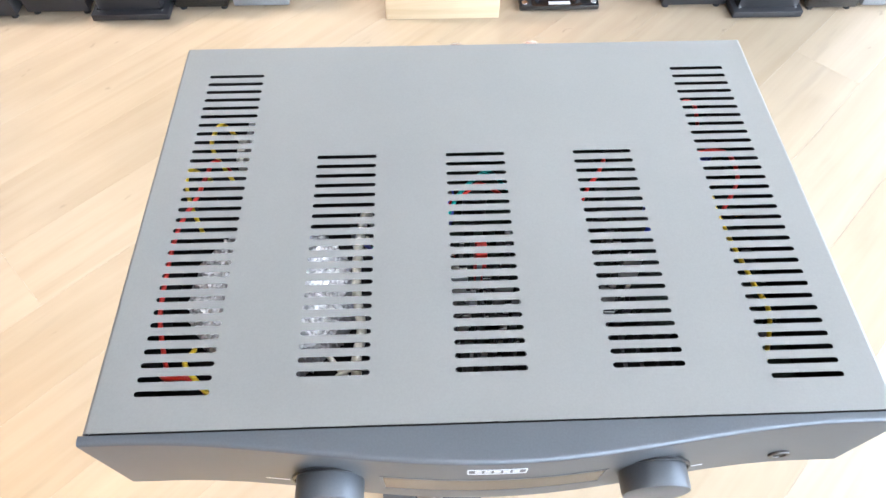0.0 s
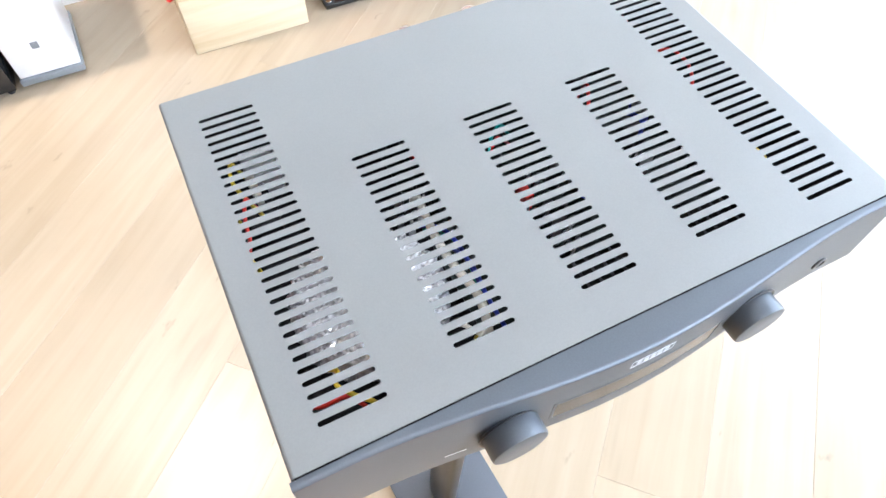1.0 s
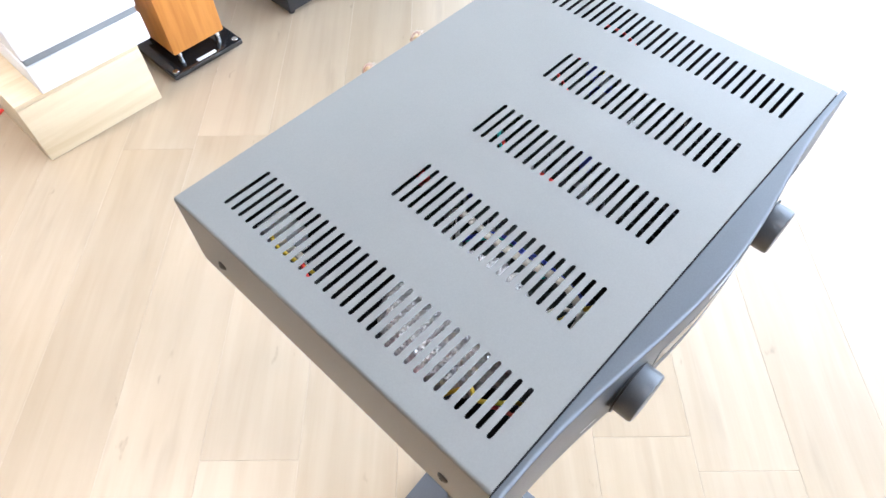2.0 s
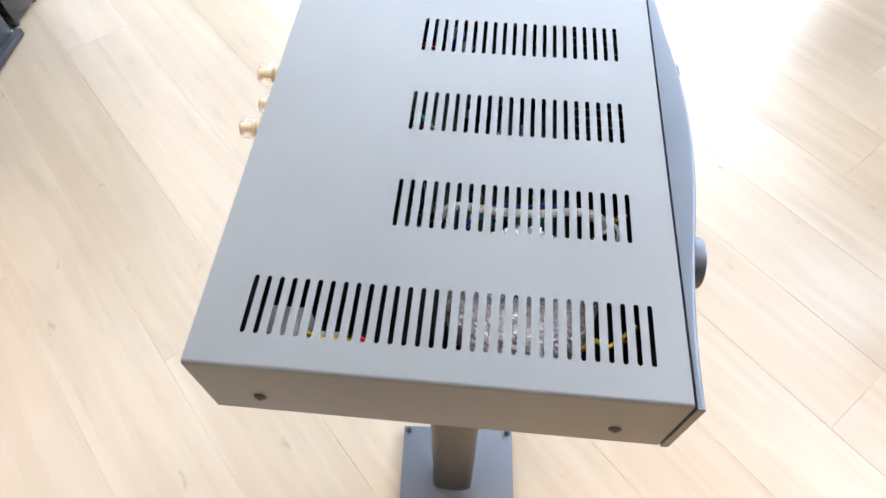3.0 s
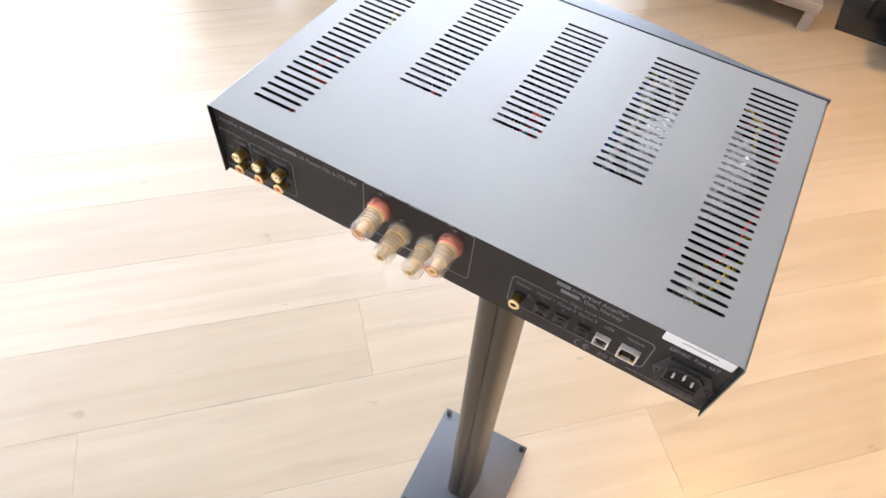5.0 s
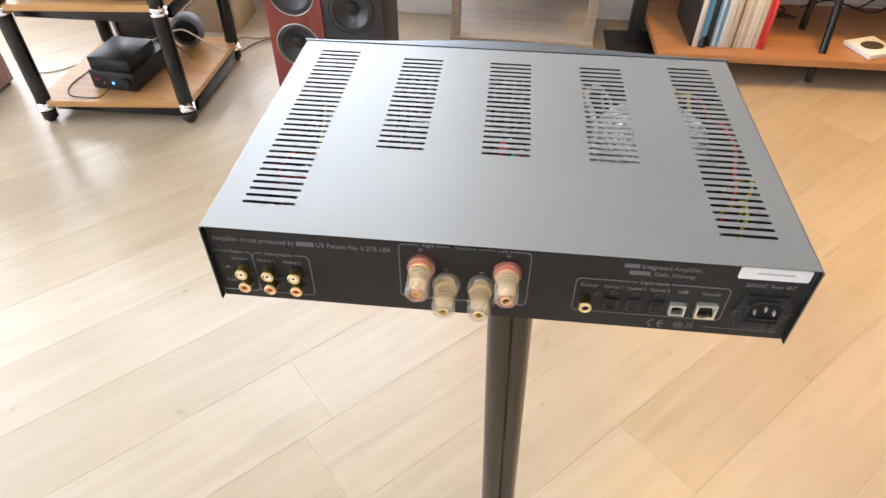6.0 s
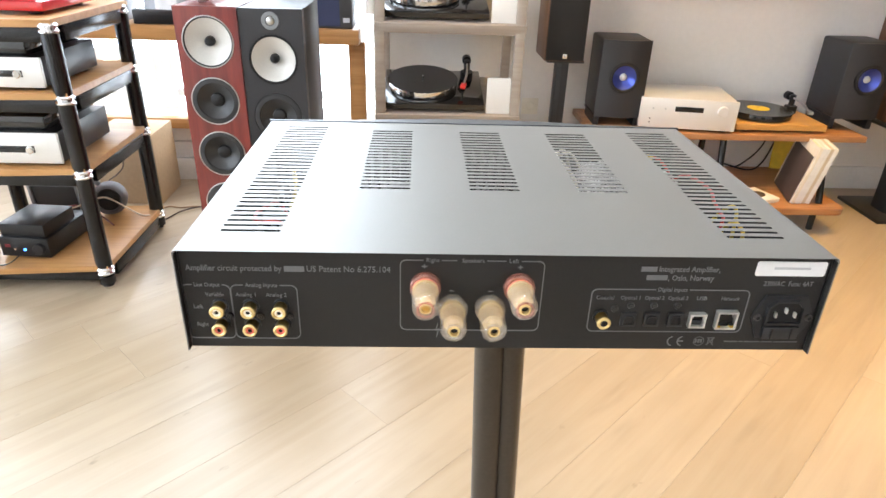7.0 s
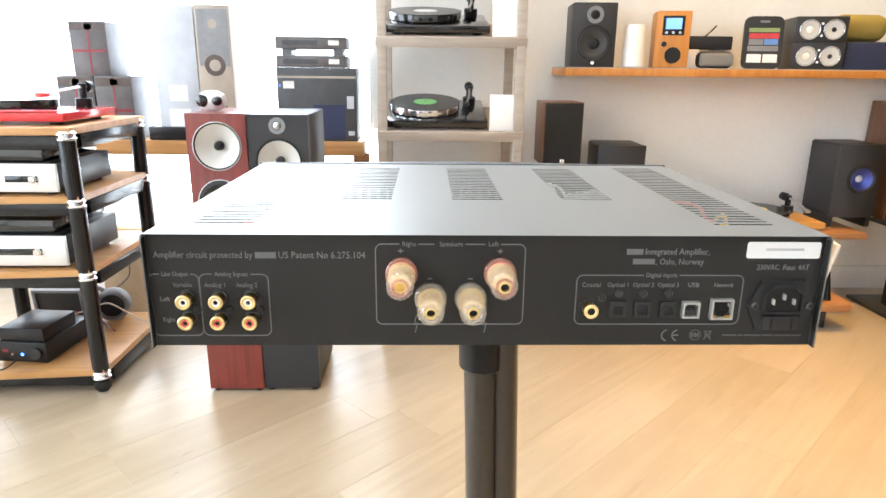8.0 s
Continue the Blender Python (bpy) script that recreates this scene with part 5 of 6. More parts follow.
part("upper_body", box(-0.165, 0.165, 0.0, 0.26, 0.1053, 0.30, 0.006), "white", device)
solid("floor_scrap", box(-0.012, 0.012, -0.008, 0.008, 0.001, 0.006, 0.002), "red_plastic", "small red plastic scrap lying on the floor", "scrap", at=pose(-0.163, 1.807, 0, 0, 0, 30))

# ---- equipment rack ----
RX0, RX1, RYF, RYB = 1.155, 1.672, -1.492, -1.985
rack = thing("equipment_rack", pose(0, 0, 0), "four-tier rack with oak shelves, black legs and chrome joints", "rack")
LEVELS = (0.070, 0.425, 0.668, 0.880)
for x, dy in ((RX0, 0.0), (RX1, 0.05)):
    for y in (RYF + dy, RYB + dy):
        part("foot", lathe([(0, 0), (0.014, 0), (0.018, 0.006), (0.018, 0.010), (0.006, 0.012), (0.006, 0.020), (0, 0.020)], (x, y, 0), "z", 24), "chrome", rack)
        zs = [0.0202] + [z for z in LEVELS]
        for a, c in zip(zs, zs[1:]):
            part("leg", cyl(0.0265, c - a - 0.018, (x, y, a + (0.0165 if a > 0.03 else 0)), "z", 32, 0.001), "rack_black", rack, "black leg section")
        for z in LEVELS:
            part("joint", lathe([(0, -0.0175), (0.022, -0.0175), (0.030, -0.010), (0.030, -0.006), (0.024, 0.0), (0.030, 0.006), (0.030, 0.010), (0.024, 0.0163), (0, 0.0163)], (x, y, z), "z", 32), "chrome", rack, "chrome joint")
for z in LEVELS:
    b = prism([(RX0 - 0.02, RYB - 0.03), (RX1 + 0.02, RYB + 0.02), (RX1 + 0.02, RYF + 0.07), (RX0 - 0.02, RYF + 0.02)], z + 0.004, z + 0.026, bevel=0.002)
    part("shelf", b, "oak", rack, "oak veneered shelf")
    for y0 in (RYF - 0.045, RYB - 0.01):
        part("beam", box(RX0, RX1, y0, y0 + 0.05, z - 0.042, z + 0.003, 0.002), "rack_black", rack)
    for x0 in (RX0 - 0.02, RX1 - 0.02):
        part("beam", box(x0, x0 + 0.04, RYB + 0.04, RYF - 0.046, z - 0.042, z + 0.003, 0.002), "rack_black", rack)


def component(x0, x1, yf, depth, z, h, label, slot):
    """A hi-fi component whose front faces +y."""
    c = thing("hifi_component", pose((x0 + x1) / 2, yf, z), label, "hi-fi component", "components on the rack")
    w = x1 - x0
    for x in (-w / 2 + 0.04, w / 2 - 0.04):
        for y in (-0.04, -depth + 0.04):
            part("foot", cyl(0.016, 0.010, (x, y, 0), "z", 20), "rubber", c)
    part("body", box(-w / 2 + 0.004, w / 2 - 0.004, -depth, -0.0125, 0.0105, h, 0.003), "black_plastic", c, "black casing")
    f = part("fascia", box(-w / 2, w / 2, -0.012, 0, 0.010, h, 0.003), "silver", c, "silver fascia")
    part("slot", box(slot[0], slot[1], 0, 0.0012, h * 0.42, h * 0.62, 0.0004), "window_dark", f)
    part("knob", cyl(0.012, 0.012, (slot[0] + 0.012, 0.0012, h * 0.52), "y", 24, 0.002), "chrome", f)
    return c


component(1.205, 1.640, -1.485, 0.36, 0.4512, 0.110, "silver-fronted black hi-fi component on the rack", (-0.14, 0.02))
component(1.200, 1.640, -1.485, 0.36, 0.6942, 0.100, "silver-fronted black hi-fi component on the rack", (-0.16, -0.06))
for z, label in ((0.5615, "flat dark glossy box stacked on the component"), (0.7946, "flat dark glossy box stacked on the component")):
    solid("component_lid", box(1.25, 1.62, -1.85, -1.515, z, z + 0.045, 0.004), "black_gloss", label, "hi-fi component", "components on the rack")
dev = thing("headphone_amplifier", pose(1.430, -1.522, 0.0962, 0, 0, -5), "small black amplifier with a blue light on the lowest shelf", "amplifier")
part("body", box(-0.088, 0.088, -0.26, 0.0, 0.006, 0.078, 0.003), "black_plastic", dev)
for x in (-0.07, 0.07):
    for y in (-0.24, -0.02):
        part("foot", cyl(0.008, 0.0062, (x, y, 0), "z", 16), "rubber", dev)
part("power_light", cyl(0.005, 0.002, (0.000, 0.0, 0.034), "y", 16), "led_blue", dev, "lit blue light")
part("knob", cyl(0.020, 0.014, (-0.056, 0.0, 0.042), "y", 28, 0.002), "black_plastic", dev)
part("button", cyl(0.004, 0.002, (0.035, 0.0, 0.034), "y", 14), "chrome", dev)
part("mark", box(0.050, 0.070, 0.0, 0.0006, 0.040, 0.052), "dark_red_print", dev)
solid("power_supply", box(-0.080, 0.080, -0.19, -0.01, 0.0, 0.047, 0.004), "black_plastic", "small black box stacked on the headphone amplifier", "power supply", at=pose(1.432, -1.522, 0.1746, 0, 0, -5))
case = thing("black_case", pose(1.505, -1.905, 0.0962, -6, 0, 0), "black padded case with a grey rim on the lowest shelf", "case")
part("shell", box(-0.095, 0.095, -0.040, -0.004, 0.0, 0.135, 0.012, 3), "rubber", case)
part("rim", collar_ring([(sx * 0.097, z) for sx, z in ((-1, 0.006), (1, 0.006), (1, 0.138), (-1, 0.138))], [(sx * 0.086, z) for sx, z in ((-1, 0.017), (1, 0.017), (1, 0.127), (-1, 0.127))], -0.018, 0.004), "grey_plastic", case, "grey rim")
shell = thing("round_device", pose(1.305, -1.925, 0.0962, 0, 0, 12), "grey plastic round device at the back of the lowest shelf", "device")
part("shell", lathe([(0, -0.050), (0.040, -0.050), (0.062, -0.030), (0.066, 0.010), (0.060, 0.030), (0.052, 0.036), (0.048, 0.020), (0, 0.020)], (0, 0, 0.0665), "y", 36), "tile_grey", shell)
part("opening", lathe([(0, 0), (0.046, 0), (0.042, 0.010), (0.012, 0.014), (0, 0.014)], (0, 0.0205, 0.0665), "y", 28), "black_plastic", shell)
part("handle", hose([(0.03, -0.01, 0.122), (0.055, -0.01, 0.136), (0.085, -0.005, 0.120), (0.095, 0.0, 0.085)], 0.010, 10, 6), "grey_plastic", shell, "grey curved handle")
solid("cardboard_box", box(1.235, 1.50, -2.50, -2.25, 0, 0.326, 0.003), "kraft", "plain brown cardboard box below the window", "box")


def turntable(at, w, d, label, plinth="black_gloss", disc_label="green_label", shell_mat="black_plastic", platter="chrome", lift=0.0):
    """A turntable; the arm stands at the -x end, the front faces +y."""
    t = thing("turntable", at, label, "turntable", "turntables")
    for x in (-w / 2 + 0.05, w / 2 - 0.05):
        for y in (-0.05, -d + 0.05):
            part("foot", cyl(0.020, 0.012, (x, y, 0), "z", 20, 0.002), "rubber", t)
    part("plinth", box(-w / 2, w / 2, -d, 0, 0.0122, 0.040, 0.003), plinth, t)
    cx, cy = 0.045, -d / 2
    part("platter", lathe([(0, 0.041), (0.138, 0.041), (0.146, 0.046), (0.147, 0.066), (0.145, 0.072), (0, 0.072)], (cx, cy, 0), "z", 56), platter, t, "polished platter")
    r = part("record", lathe([(0, 0.0722), (0.149, 0.0722), (0.150, 0.0732), (0.149, 0.0742), (0, 0.0742)], (cx, cy, 0), "z", 56), "record", t, "black vinyl record")
    part("record_label", cyl(0.050, 0.0004, (cx, cy, 0.0743), "z", 40), disc_label, r)
    part("spindle", cyl(0.0035, 0.012, (cx, cy, 0.0747), "z", 12), "chrome", t)
    ax, ay = -w / 2 + 0.062, -d + 0.09
    a = part("arm_base", cyl(0.028, 0.034, (ax, ay, 0.040), "z", 28, 0.002), "black_plastic", t)
    part("arm_post", cyl(0.013, 0.050, (ax, ay, 0.074), "z", 20), "black_plastic", a)
    part("counterweight", cyl(0.019, 0.032, (ax, ay - 0.055, 0.112), "y", 24, 0.002), "black_plastic", a)
    part("arm_tube", hose([(ax, ay - 0.055, 0.112), (ax, ay, 0.112), (ax + 0.006, ay + 0.10, 0.105), (ax + 0.022, ay + 0.185, 0.094)], 0.0048, 10, 5), "steel", a)
    part("headshell", moved(box(-0.011, 0.011, -0.006, 0.034, -0.006, 0.006, 0.001), pose(ax + 0.022, ay + 0.185, 0.092, 0, 0, -12)), shell_mat, a)
    return t


# the red turntable on the rack
rt = turntable(pose(1.405, -1.545, 0.9064), 0.44, 0.35, "red lacquered turntable with raised lid hinges on the top shelf", "red", "lp_white", "red_plastic", "black_gloss")
part("arm_rest", box(-0.20, 0.12, -0.012, -0.002, 0.0405, 0.0480, 0.002), "red", rt)
band = thing("headphone_stand", pose(1.60, -1.63, 0.9064 + 0.0402), "black headphones hanging on a clear stand", "headphones")
part("stem", box(-0.006, 0.006, -0.02, 0.02, 0.0004, 0.23, 0.003), "clear", band)
part("headband", hose([(-0.07, 0, 0.12), (-0.065, 0, 0.20), (0, 0, 0.245), (0.065, 0, 0.20), (0.07, 0, 0.12)], 0.008, 10, 6), "rubber", band)
for s in (-1, 1):
    part("ear_cup", lathe([(0, -0.016), (0.036, -0.016), (0.042, 0.0), (0.036, 0.016), (0, 0.018)], (s * 0.065, 0, 0.10), "x", 28), "black_plastic", band)

# ---- cartons on the window sill ----
SZ = 0.7655


def carton(x0, x1, y0, y1, z0, z1, mat, label, marks=()):
    c = thing("carton", pose((x0 + x1) / 2, (y0 + y1) / 2, z0), label, "box", "cartons on the sill")
    w, d, h = x1 - x0, y1 - y0, z1 - z0
    part("body", box(-w / 2, w / 2, -d / 2, d / 2, 0, h, 0.002), mat, c)
    for m, u0, u1, v0, v1 in marks:
        part("print", box(w * (u0 - 0.5), w * (u1 - 0.5), d / 2, d / 2 + 0.0006, h * v0, h * v1), m, c)
    return c


CY0, CY1 = Y0 - 0.02, Y0 + 0.17
grey_marks = (("dark_red_print", 0.475, 0.525, 0.02, 0.98), ("dark_red_print", 0.05, 0.95, 0.44, 0.49), ("lp_white", 0.38, 0.58, 0.86, 0.95), ("lp_dark", 0.03, 0.97, 0.84, 0.97))
carton(1.36, 1.524, CY0, CY1, SZ, 1.045, "grey_box", "dark grey printed carton on the window sill", grey_marks)
carton(1.53, 1.69, CY0, CY1, SZ, 1.045, "grey_box", "dark grey printed carton on the window sill", grey_marks)
carton(1.445, 1.605, CY0, CY1, 1.0455, 1.275, "grey_box", "dark grey printed carton stacked on two others", grey_marks)
carton(1.062, 1.250, CY0, CY1, SZ, 1.345, "grey_carton", "tall pale grey loudspeaker carton on the sill", (("tile_white", 0.25, 0.75, 0.10, 0.24), ("lp_white", 0.28, 0.72, 0.30, 0.42)))
brown = carton(0.905, 1.058, CY0, CY1, SZ, 1.350, "brown_carton", "tall brown loudspeaker carton printed with round drivers", (("tile_grey", 0.06, 0.94, 0.56, 0.97),))
for z, r in ((0.505, 0.036), (0.330, 0.046), (0.130, 0.046)):
    disc = part("printed_disc", cyl(r, 0.0006, (0, 0.0957, z), "y", 32), "lp_dark" if z < 0.5 else "grey_plastic", brown)
    part("printed_ring", cyl(r * 0.55, 0.0005, (0, 0.0964, z), "y", 28), "brown_carton", disc)
carton(0.360, 0.715, CY0, CY1, SZ, 1.090, "black_carton", "black printed carton on the window sill",
       (("brown_carton", 0.0, 1.0, 0.86, 0.89), ("lp_white", 0.78, 0.92, 0.72, 0.82), ("navy", 0.15, 0.55, 0.03, 0.50), ("grey_carton", 0.03, 0.12, 0.45, 0.62), ("grey_carton", 0.03, 0.11, 0.08, 0.14), ("tile_blue", 0.95, 0.98, 0.74, 0.78)))
for z in (1.0905, 1.1705):
    r = carton(0.400, 0.712, CY0, CY1, z, z + 0.052, "grey_box", "grey boxed device stacked on the black carton", (("lp_white", 0.1, 0.25, 0.3, 0.7), ("black_carton", 0.4, 0.9, 0.3, 0.7)))
    if z < 1.15:
        for x in (0.44, 0.67):
            solid("spacer", box(x - 0.02, x + 0.02, CY0 + 0.03, CY1 - 0.03, z + 0.0522, z + 0.0798, 0.002), "grey_plastic", "grey spacer block between two boxed devices", "spacer", "spacers")
solid("sill_device", box(1.12, 1.30, Y0 + 0.02, Y0 + 0.19, SZ + 0.0004, SZ + 0.06, 0.006), "black_plastic", "black device lying on the window sill", "device")

# ---- open shelf unit with turntables ----


def slope(y, z):
    """The display shelves dip towards the front."""
    return pose(0, y, z, -SLOPE, 0, 0)


SLOPE = 11.0
unit = thing("shelf_unit", pose(0, 0, 0), "greyed ash open shelf unit holding three turntables", "shelf")
UX0, UX1, UYF, UYB = -0.352, 0.238, -2.100, -2.520
for x in (UX0, UX1 - 0.038):
    for y in (UYF - 0.036, UYB):
        part("post", box(x, x + 0.038, y, y + 0.036, 0, 1.75, 0.002), "ash_shelf", unit)
for z in (0.110, 0.485, 0.845, 1.212, 1.60):
    part("shelf", moved(box(UX0 - 0.004, UX1 + 0.004, -0.405, 0.006, -0.040, 0, 0.002), slope(UYF, z)), "ash_shelf", unit, "sloping ash shelf board")
part("back_panel", box(UX0 + 0.040, UX1 - 0.040, UYB + 0.002, UYB + 0.010, 0.112, 0.440), "white_paint", unit, "white back panel")
for z, lab, sh, pl, words_ in ((0.485, "record", "red_plastic", "chrome", "black turntable with a red cartridge on the shelf unit"), (0.845, "green_label", "black_plastic", "chrome", "black turntable with a green-labelled record on the shelf unit"),
                               (1.212, "lp_white", "black_plastic", "black_gloss", "black turntable with a white-labelled record on the shelf unit")):
    turntable(slope(UYF, z) @ pose(0.002, -0.016, 0.0003), 0.420, 0.355, words_, "black_gloss", lab, sh, pl)
    solid("price_card", moved(box(-0.055, 0.055, -0.0015, 0.0015, 0, 0.148, 0.0005), pose(-0.272, UYF - 0.020, z + 0.0003, 6, 0, 0)), "card", "cream price card propped on the shelf", "price card", "price cards")

# ---- small loudspeaker on a stand ----
wsp = thing("bookshelf_speaker", pose(-0.548, -2.235, 0.687, 0, 0, 180), "walnut bookshelf loudspeaker with a black grille on a stand", "loudspeaker")
part("cabinet", box(-0.084, 0.084, 0.010, 0.23, 0, 0.272, 0.002), "walnut_up", wsp)
part("grille", box(-0.081, 0.081, 0.0, 0.0098, 0.003, 0.269, 0.003), "grille", wsp)
part("badge", box(-0.010, 0.010, -0.002, -0.0002, 0.012, 0.030, 0.0005), "chrome", wsp)
wst = thing("speaker_stand", pose(-0.560, -2.34, 0), "black pole stand with a square base", "stand")
part("base_plate", box(-0.118, 0.118, -0.12, 0.15, 0.0, 0.014, 0.002), "black_satin", wst)
part("pole", box(-0.027, 0.027, -0.03, 0.03, 0.0142, 0.676, 0.004), "black_satin", wst)
part("groove", box(-0.004, 0.004, 0.0302, 0.0312, 0.02, 0.67), "rubber", wst)
part("top_plate", box(-0.08, 0.08, -0.08, 0.08, 0.6762, 0.6868, 0.002), "black_satin", wst)

# ---- walnut bench ----
bench = thing("media_bench", pose(0, 0, 0), "low walnut media bench with black posts and an open lower shelf", "bench")
part("top", box(-1.935, -0.695, -2.59, -2.190, 0.373, 0.400, 0.003), "walnut", bench, "walnut top")
part("lower_shelf", prism([(-0.600, -2.56), (-0.600, -2.005), (-1.775, -2.005)] + [(-1.775 - 0.04 * math.sin(radians(a)), -2.045 + 0.04 * math.cos(radians(a))) for a in (22, 45, 68, 90)] + [(-1.815, -2.56)], 0.098, 0.128, bevel=0.003), "walnut", bench, "deeper walnut lower shelf")
for x in (-0.76, -1.243, -1.71):
    part("post", cyl(0.0145, 0.2446, (x, -2.300, 0.1282), "z", 20), "rack_black", bench, "black post")
for x in (-0.78, -1.253, -1.722):
    part("post", hose([(x, -2.068, 0.1282), (x - 0.022, -2.140, 0.250), (x - 0.045, -2.212, 0.3728)], 0.0145, 16, 3), "rack_black", bench, "black post leaning back to the top")
for x in (-0.70, -1.25, -1.72):
    for y in (-2.08, -2.50):
        part("foot", cyl(0.014, 0.0978, (x, y, 0), "z", 20), "rack_black", bench)

LPS = ["lp_black", "lp_white", "lp_cream", "lp_blue", "lp_blue", "lp_black", "lp_black", "lp_sky", "lp_white", "lp_blue", "lp_white", "lp_white", "lp_beige", "lp_brown", "lp_beige", "lp_cream", "lp_beige", "lp_white", "lp_cream", "lp_beige", "lp_red", "lp_red"]
x = -0.735
rng = random.Random(3)
for k, m in enumerate(LPS):
    w = rng.uniform(0.006, 0.017)
    solid("record_sleeve", box(-w / 2, w / 2, -0.31, 0, 0, 0.238 + rng.uniform(-0.006, 0.008), 0.001), m, "upright record sleeve in a row on the lower shelf", "record", "record sleeves", at=pose(x - w / 2, -2.07 - rng.uniform(0, 0.012), 0.1284, 0, 0, 0))
    x -= w + 0.0015
x = -1.585
solid("record_sleeve", box(-0.002, 0.002, -0.270, -0.012, 0, 0.220, 0.0008), "lp_dark", "dark picture sleeve leaning against the cream ones", "record", "record sleeves", at=pose(x + 0.003, -2.057, 0.1320, 0, -12, -14))
for k, m in enumerate(["lp_cream", "lp_white", "lp_white", "lp_beige", "lp_white"]):
    w = (0.015, 0.019, 0.012, 0.014, 0.020)[k]
    solid("record_sleeve", box(-w / 2, w / 2, -0.30, 0, 0, 0.262, 0.0015), m, "leaning record sleeve on the lower shelf", "record", "record sleeves", at=pose(x - w / 2, -2.055, 0.1320, 0, -12, -14))
    x -= w * 1.06
solid("record_sleeve", box(-0.10, 0.075, -0.003, 0.003, 0, 0.225, 0.001), "lp_yellow", "yellow sleeve leaning behind the others", "record", "record sleeves", at=pose(-1.80, -2.530, 0.1288, 6, 0, -4))
bk = thing("booklet", pose(-1.455, -2.120, 0.1285, 0, 0, 22), "white boxed booklet with a dark oval on the cover", "booklet")
part("cover_box", box(-0.072, 0.072, -0.072, 0.072, 0, 0.020, 0.003), "label", bk)
part("oval", moved(cyl(0.05, 0.0006, (0, 0, 0.0202), "z", 32), Matrix.Diagonal((0.95, 0.72, 1, 1))), "lp_dark", bk)


def cable(points, label, r=0.004, mat="rubber"):
    return solid("cable", hose(points, r, 8, 6), mat, label, "cable", "cables")


cable([(-1.10, -2.57, 0.36), (-1.12, -2.52, 0.26), (-1.133, -2.48, 0.199), (-1.184, -2.47, 0.180), (-1.150, -2.46, 0.160), (-1.205, -2.45, 0.150), (-1.170, -2.40, 0.1325)], "black mains cable hanging behind the bench")
cable([(-1.08, -2.57, 0.37), (-1.10, -2.53, 0.25), (-1.16, -2.50, 0.22), (-1.20, -2.48, 0.19), (-1.14, -2.46, 0.145), (-1.21, -2.43, 0.1325), (-1.25, -2.40, 0.1325)], "black mains cable hanging behind the bench")
cable([(-1.30, -2.52, 0.1325), (-1.358, -2.53, 0.150), (-1.417, -2.53, 0.165), (-1.494, -2.52, 0.150), (-1.575, -2.50, 0.1325), (-1.635, -2.51, 0.1325), (-1.675, -2.52, 0.165), (-1.71, -2.54, 0.22), (-1.745, -2.57, 0.30), (-1.76, -2.60, 0.365)], "black cable looping behind the bench")
cable([(-1.53, -2.54, 0.1325), (-1.58, -2.56, 0.1325), (-1.66, -2.57, 0.20), (-1.705, -2.59, 0.27), (-1.72, -2.605, 0.365)], "black cable rising behind the bench")
cable([(1.225, -2.19, 0.0032), (1.19, -2.215, 0.0032), (1.14, -2.203, 0.0032), (1.06, -2.22, 0.0032), (0.96, -2.16, 0.0032), (0.86, -2.10, 0.0032)], "brown loudspeaker cable lying on the floor", 0.0032, "lp_brown")
cable([(1.20, -2.02, 0.0032), (1.159, -2.082, 0.0032), (1.122, -2.145, 0.0092), (1.064, -2.198, 0.0094), (1.00, -2.22, 0.0032), (0.90, -2.19, 0.0032)], "dark loudspeaker cable lying on the floor", 0.0032, "lp_dark")
cable([(2.30, -1.99, 0.0032), (2.20, -1.936, 0.0032), (1.966, -1.801, 0.0032), (1.841, -1.845, 0.0032), (1.801, -2.00, 0.0032), (1.77, -2.10, 0.0032)], "white cable curving over the floor behind the rack", 0.0032, "white_plastic")
cable([(1.46, -1.790, 0.150), (1.40, -1.83, 0.160), (1.366, -1.872, 0.164), (1.293, -1.862, 0.190), (1.23, -1.872, 0.150), (1.175, -1.88, 0.110), (1.150, -1.90, 0.100)], "pale grey cable looping over the lowest shelf", 0.0032, "lp_cream")
cable([(1.62, -1.76, 0.0995), (1.56, -1.80, 0.110), (1.512, -1.825, 0.130), (1.427, -1.84, 0.160), (1.36, -1.85, 0.150), (1.30, -1.845, 0.105), (1.25, -1.80, 0.0995)], "reddish brown cable looping over the lowest shelf", 0.0032, "rosenut")
cable([(1.38, -2.238, 0.300), (1.371, -2.236, 0.234), (1.378, -2.236, 0.182), (1.414, -2.236, 0.143), (1.457, -2.236, 0.108), (1.47, -2.22, 0.03), (1.44, -2.19, 0.0035)], "dark cable hanging in front of the cardboard box", 0.003, "lp_dark")
cable([(1.60, -1.70, 0.0995), (1.62, -1.55, 0.0995), (1.585, -1.475, 0.0995), (1.52, -1.462, 0.0995), (1.47, -1.470, 0.0995), (1.445, -1.505, 0.115)], "thin black cable plugged into the headphone amplifier", 0.0022, "rubber")


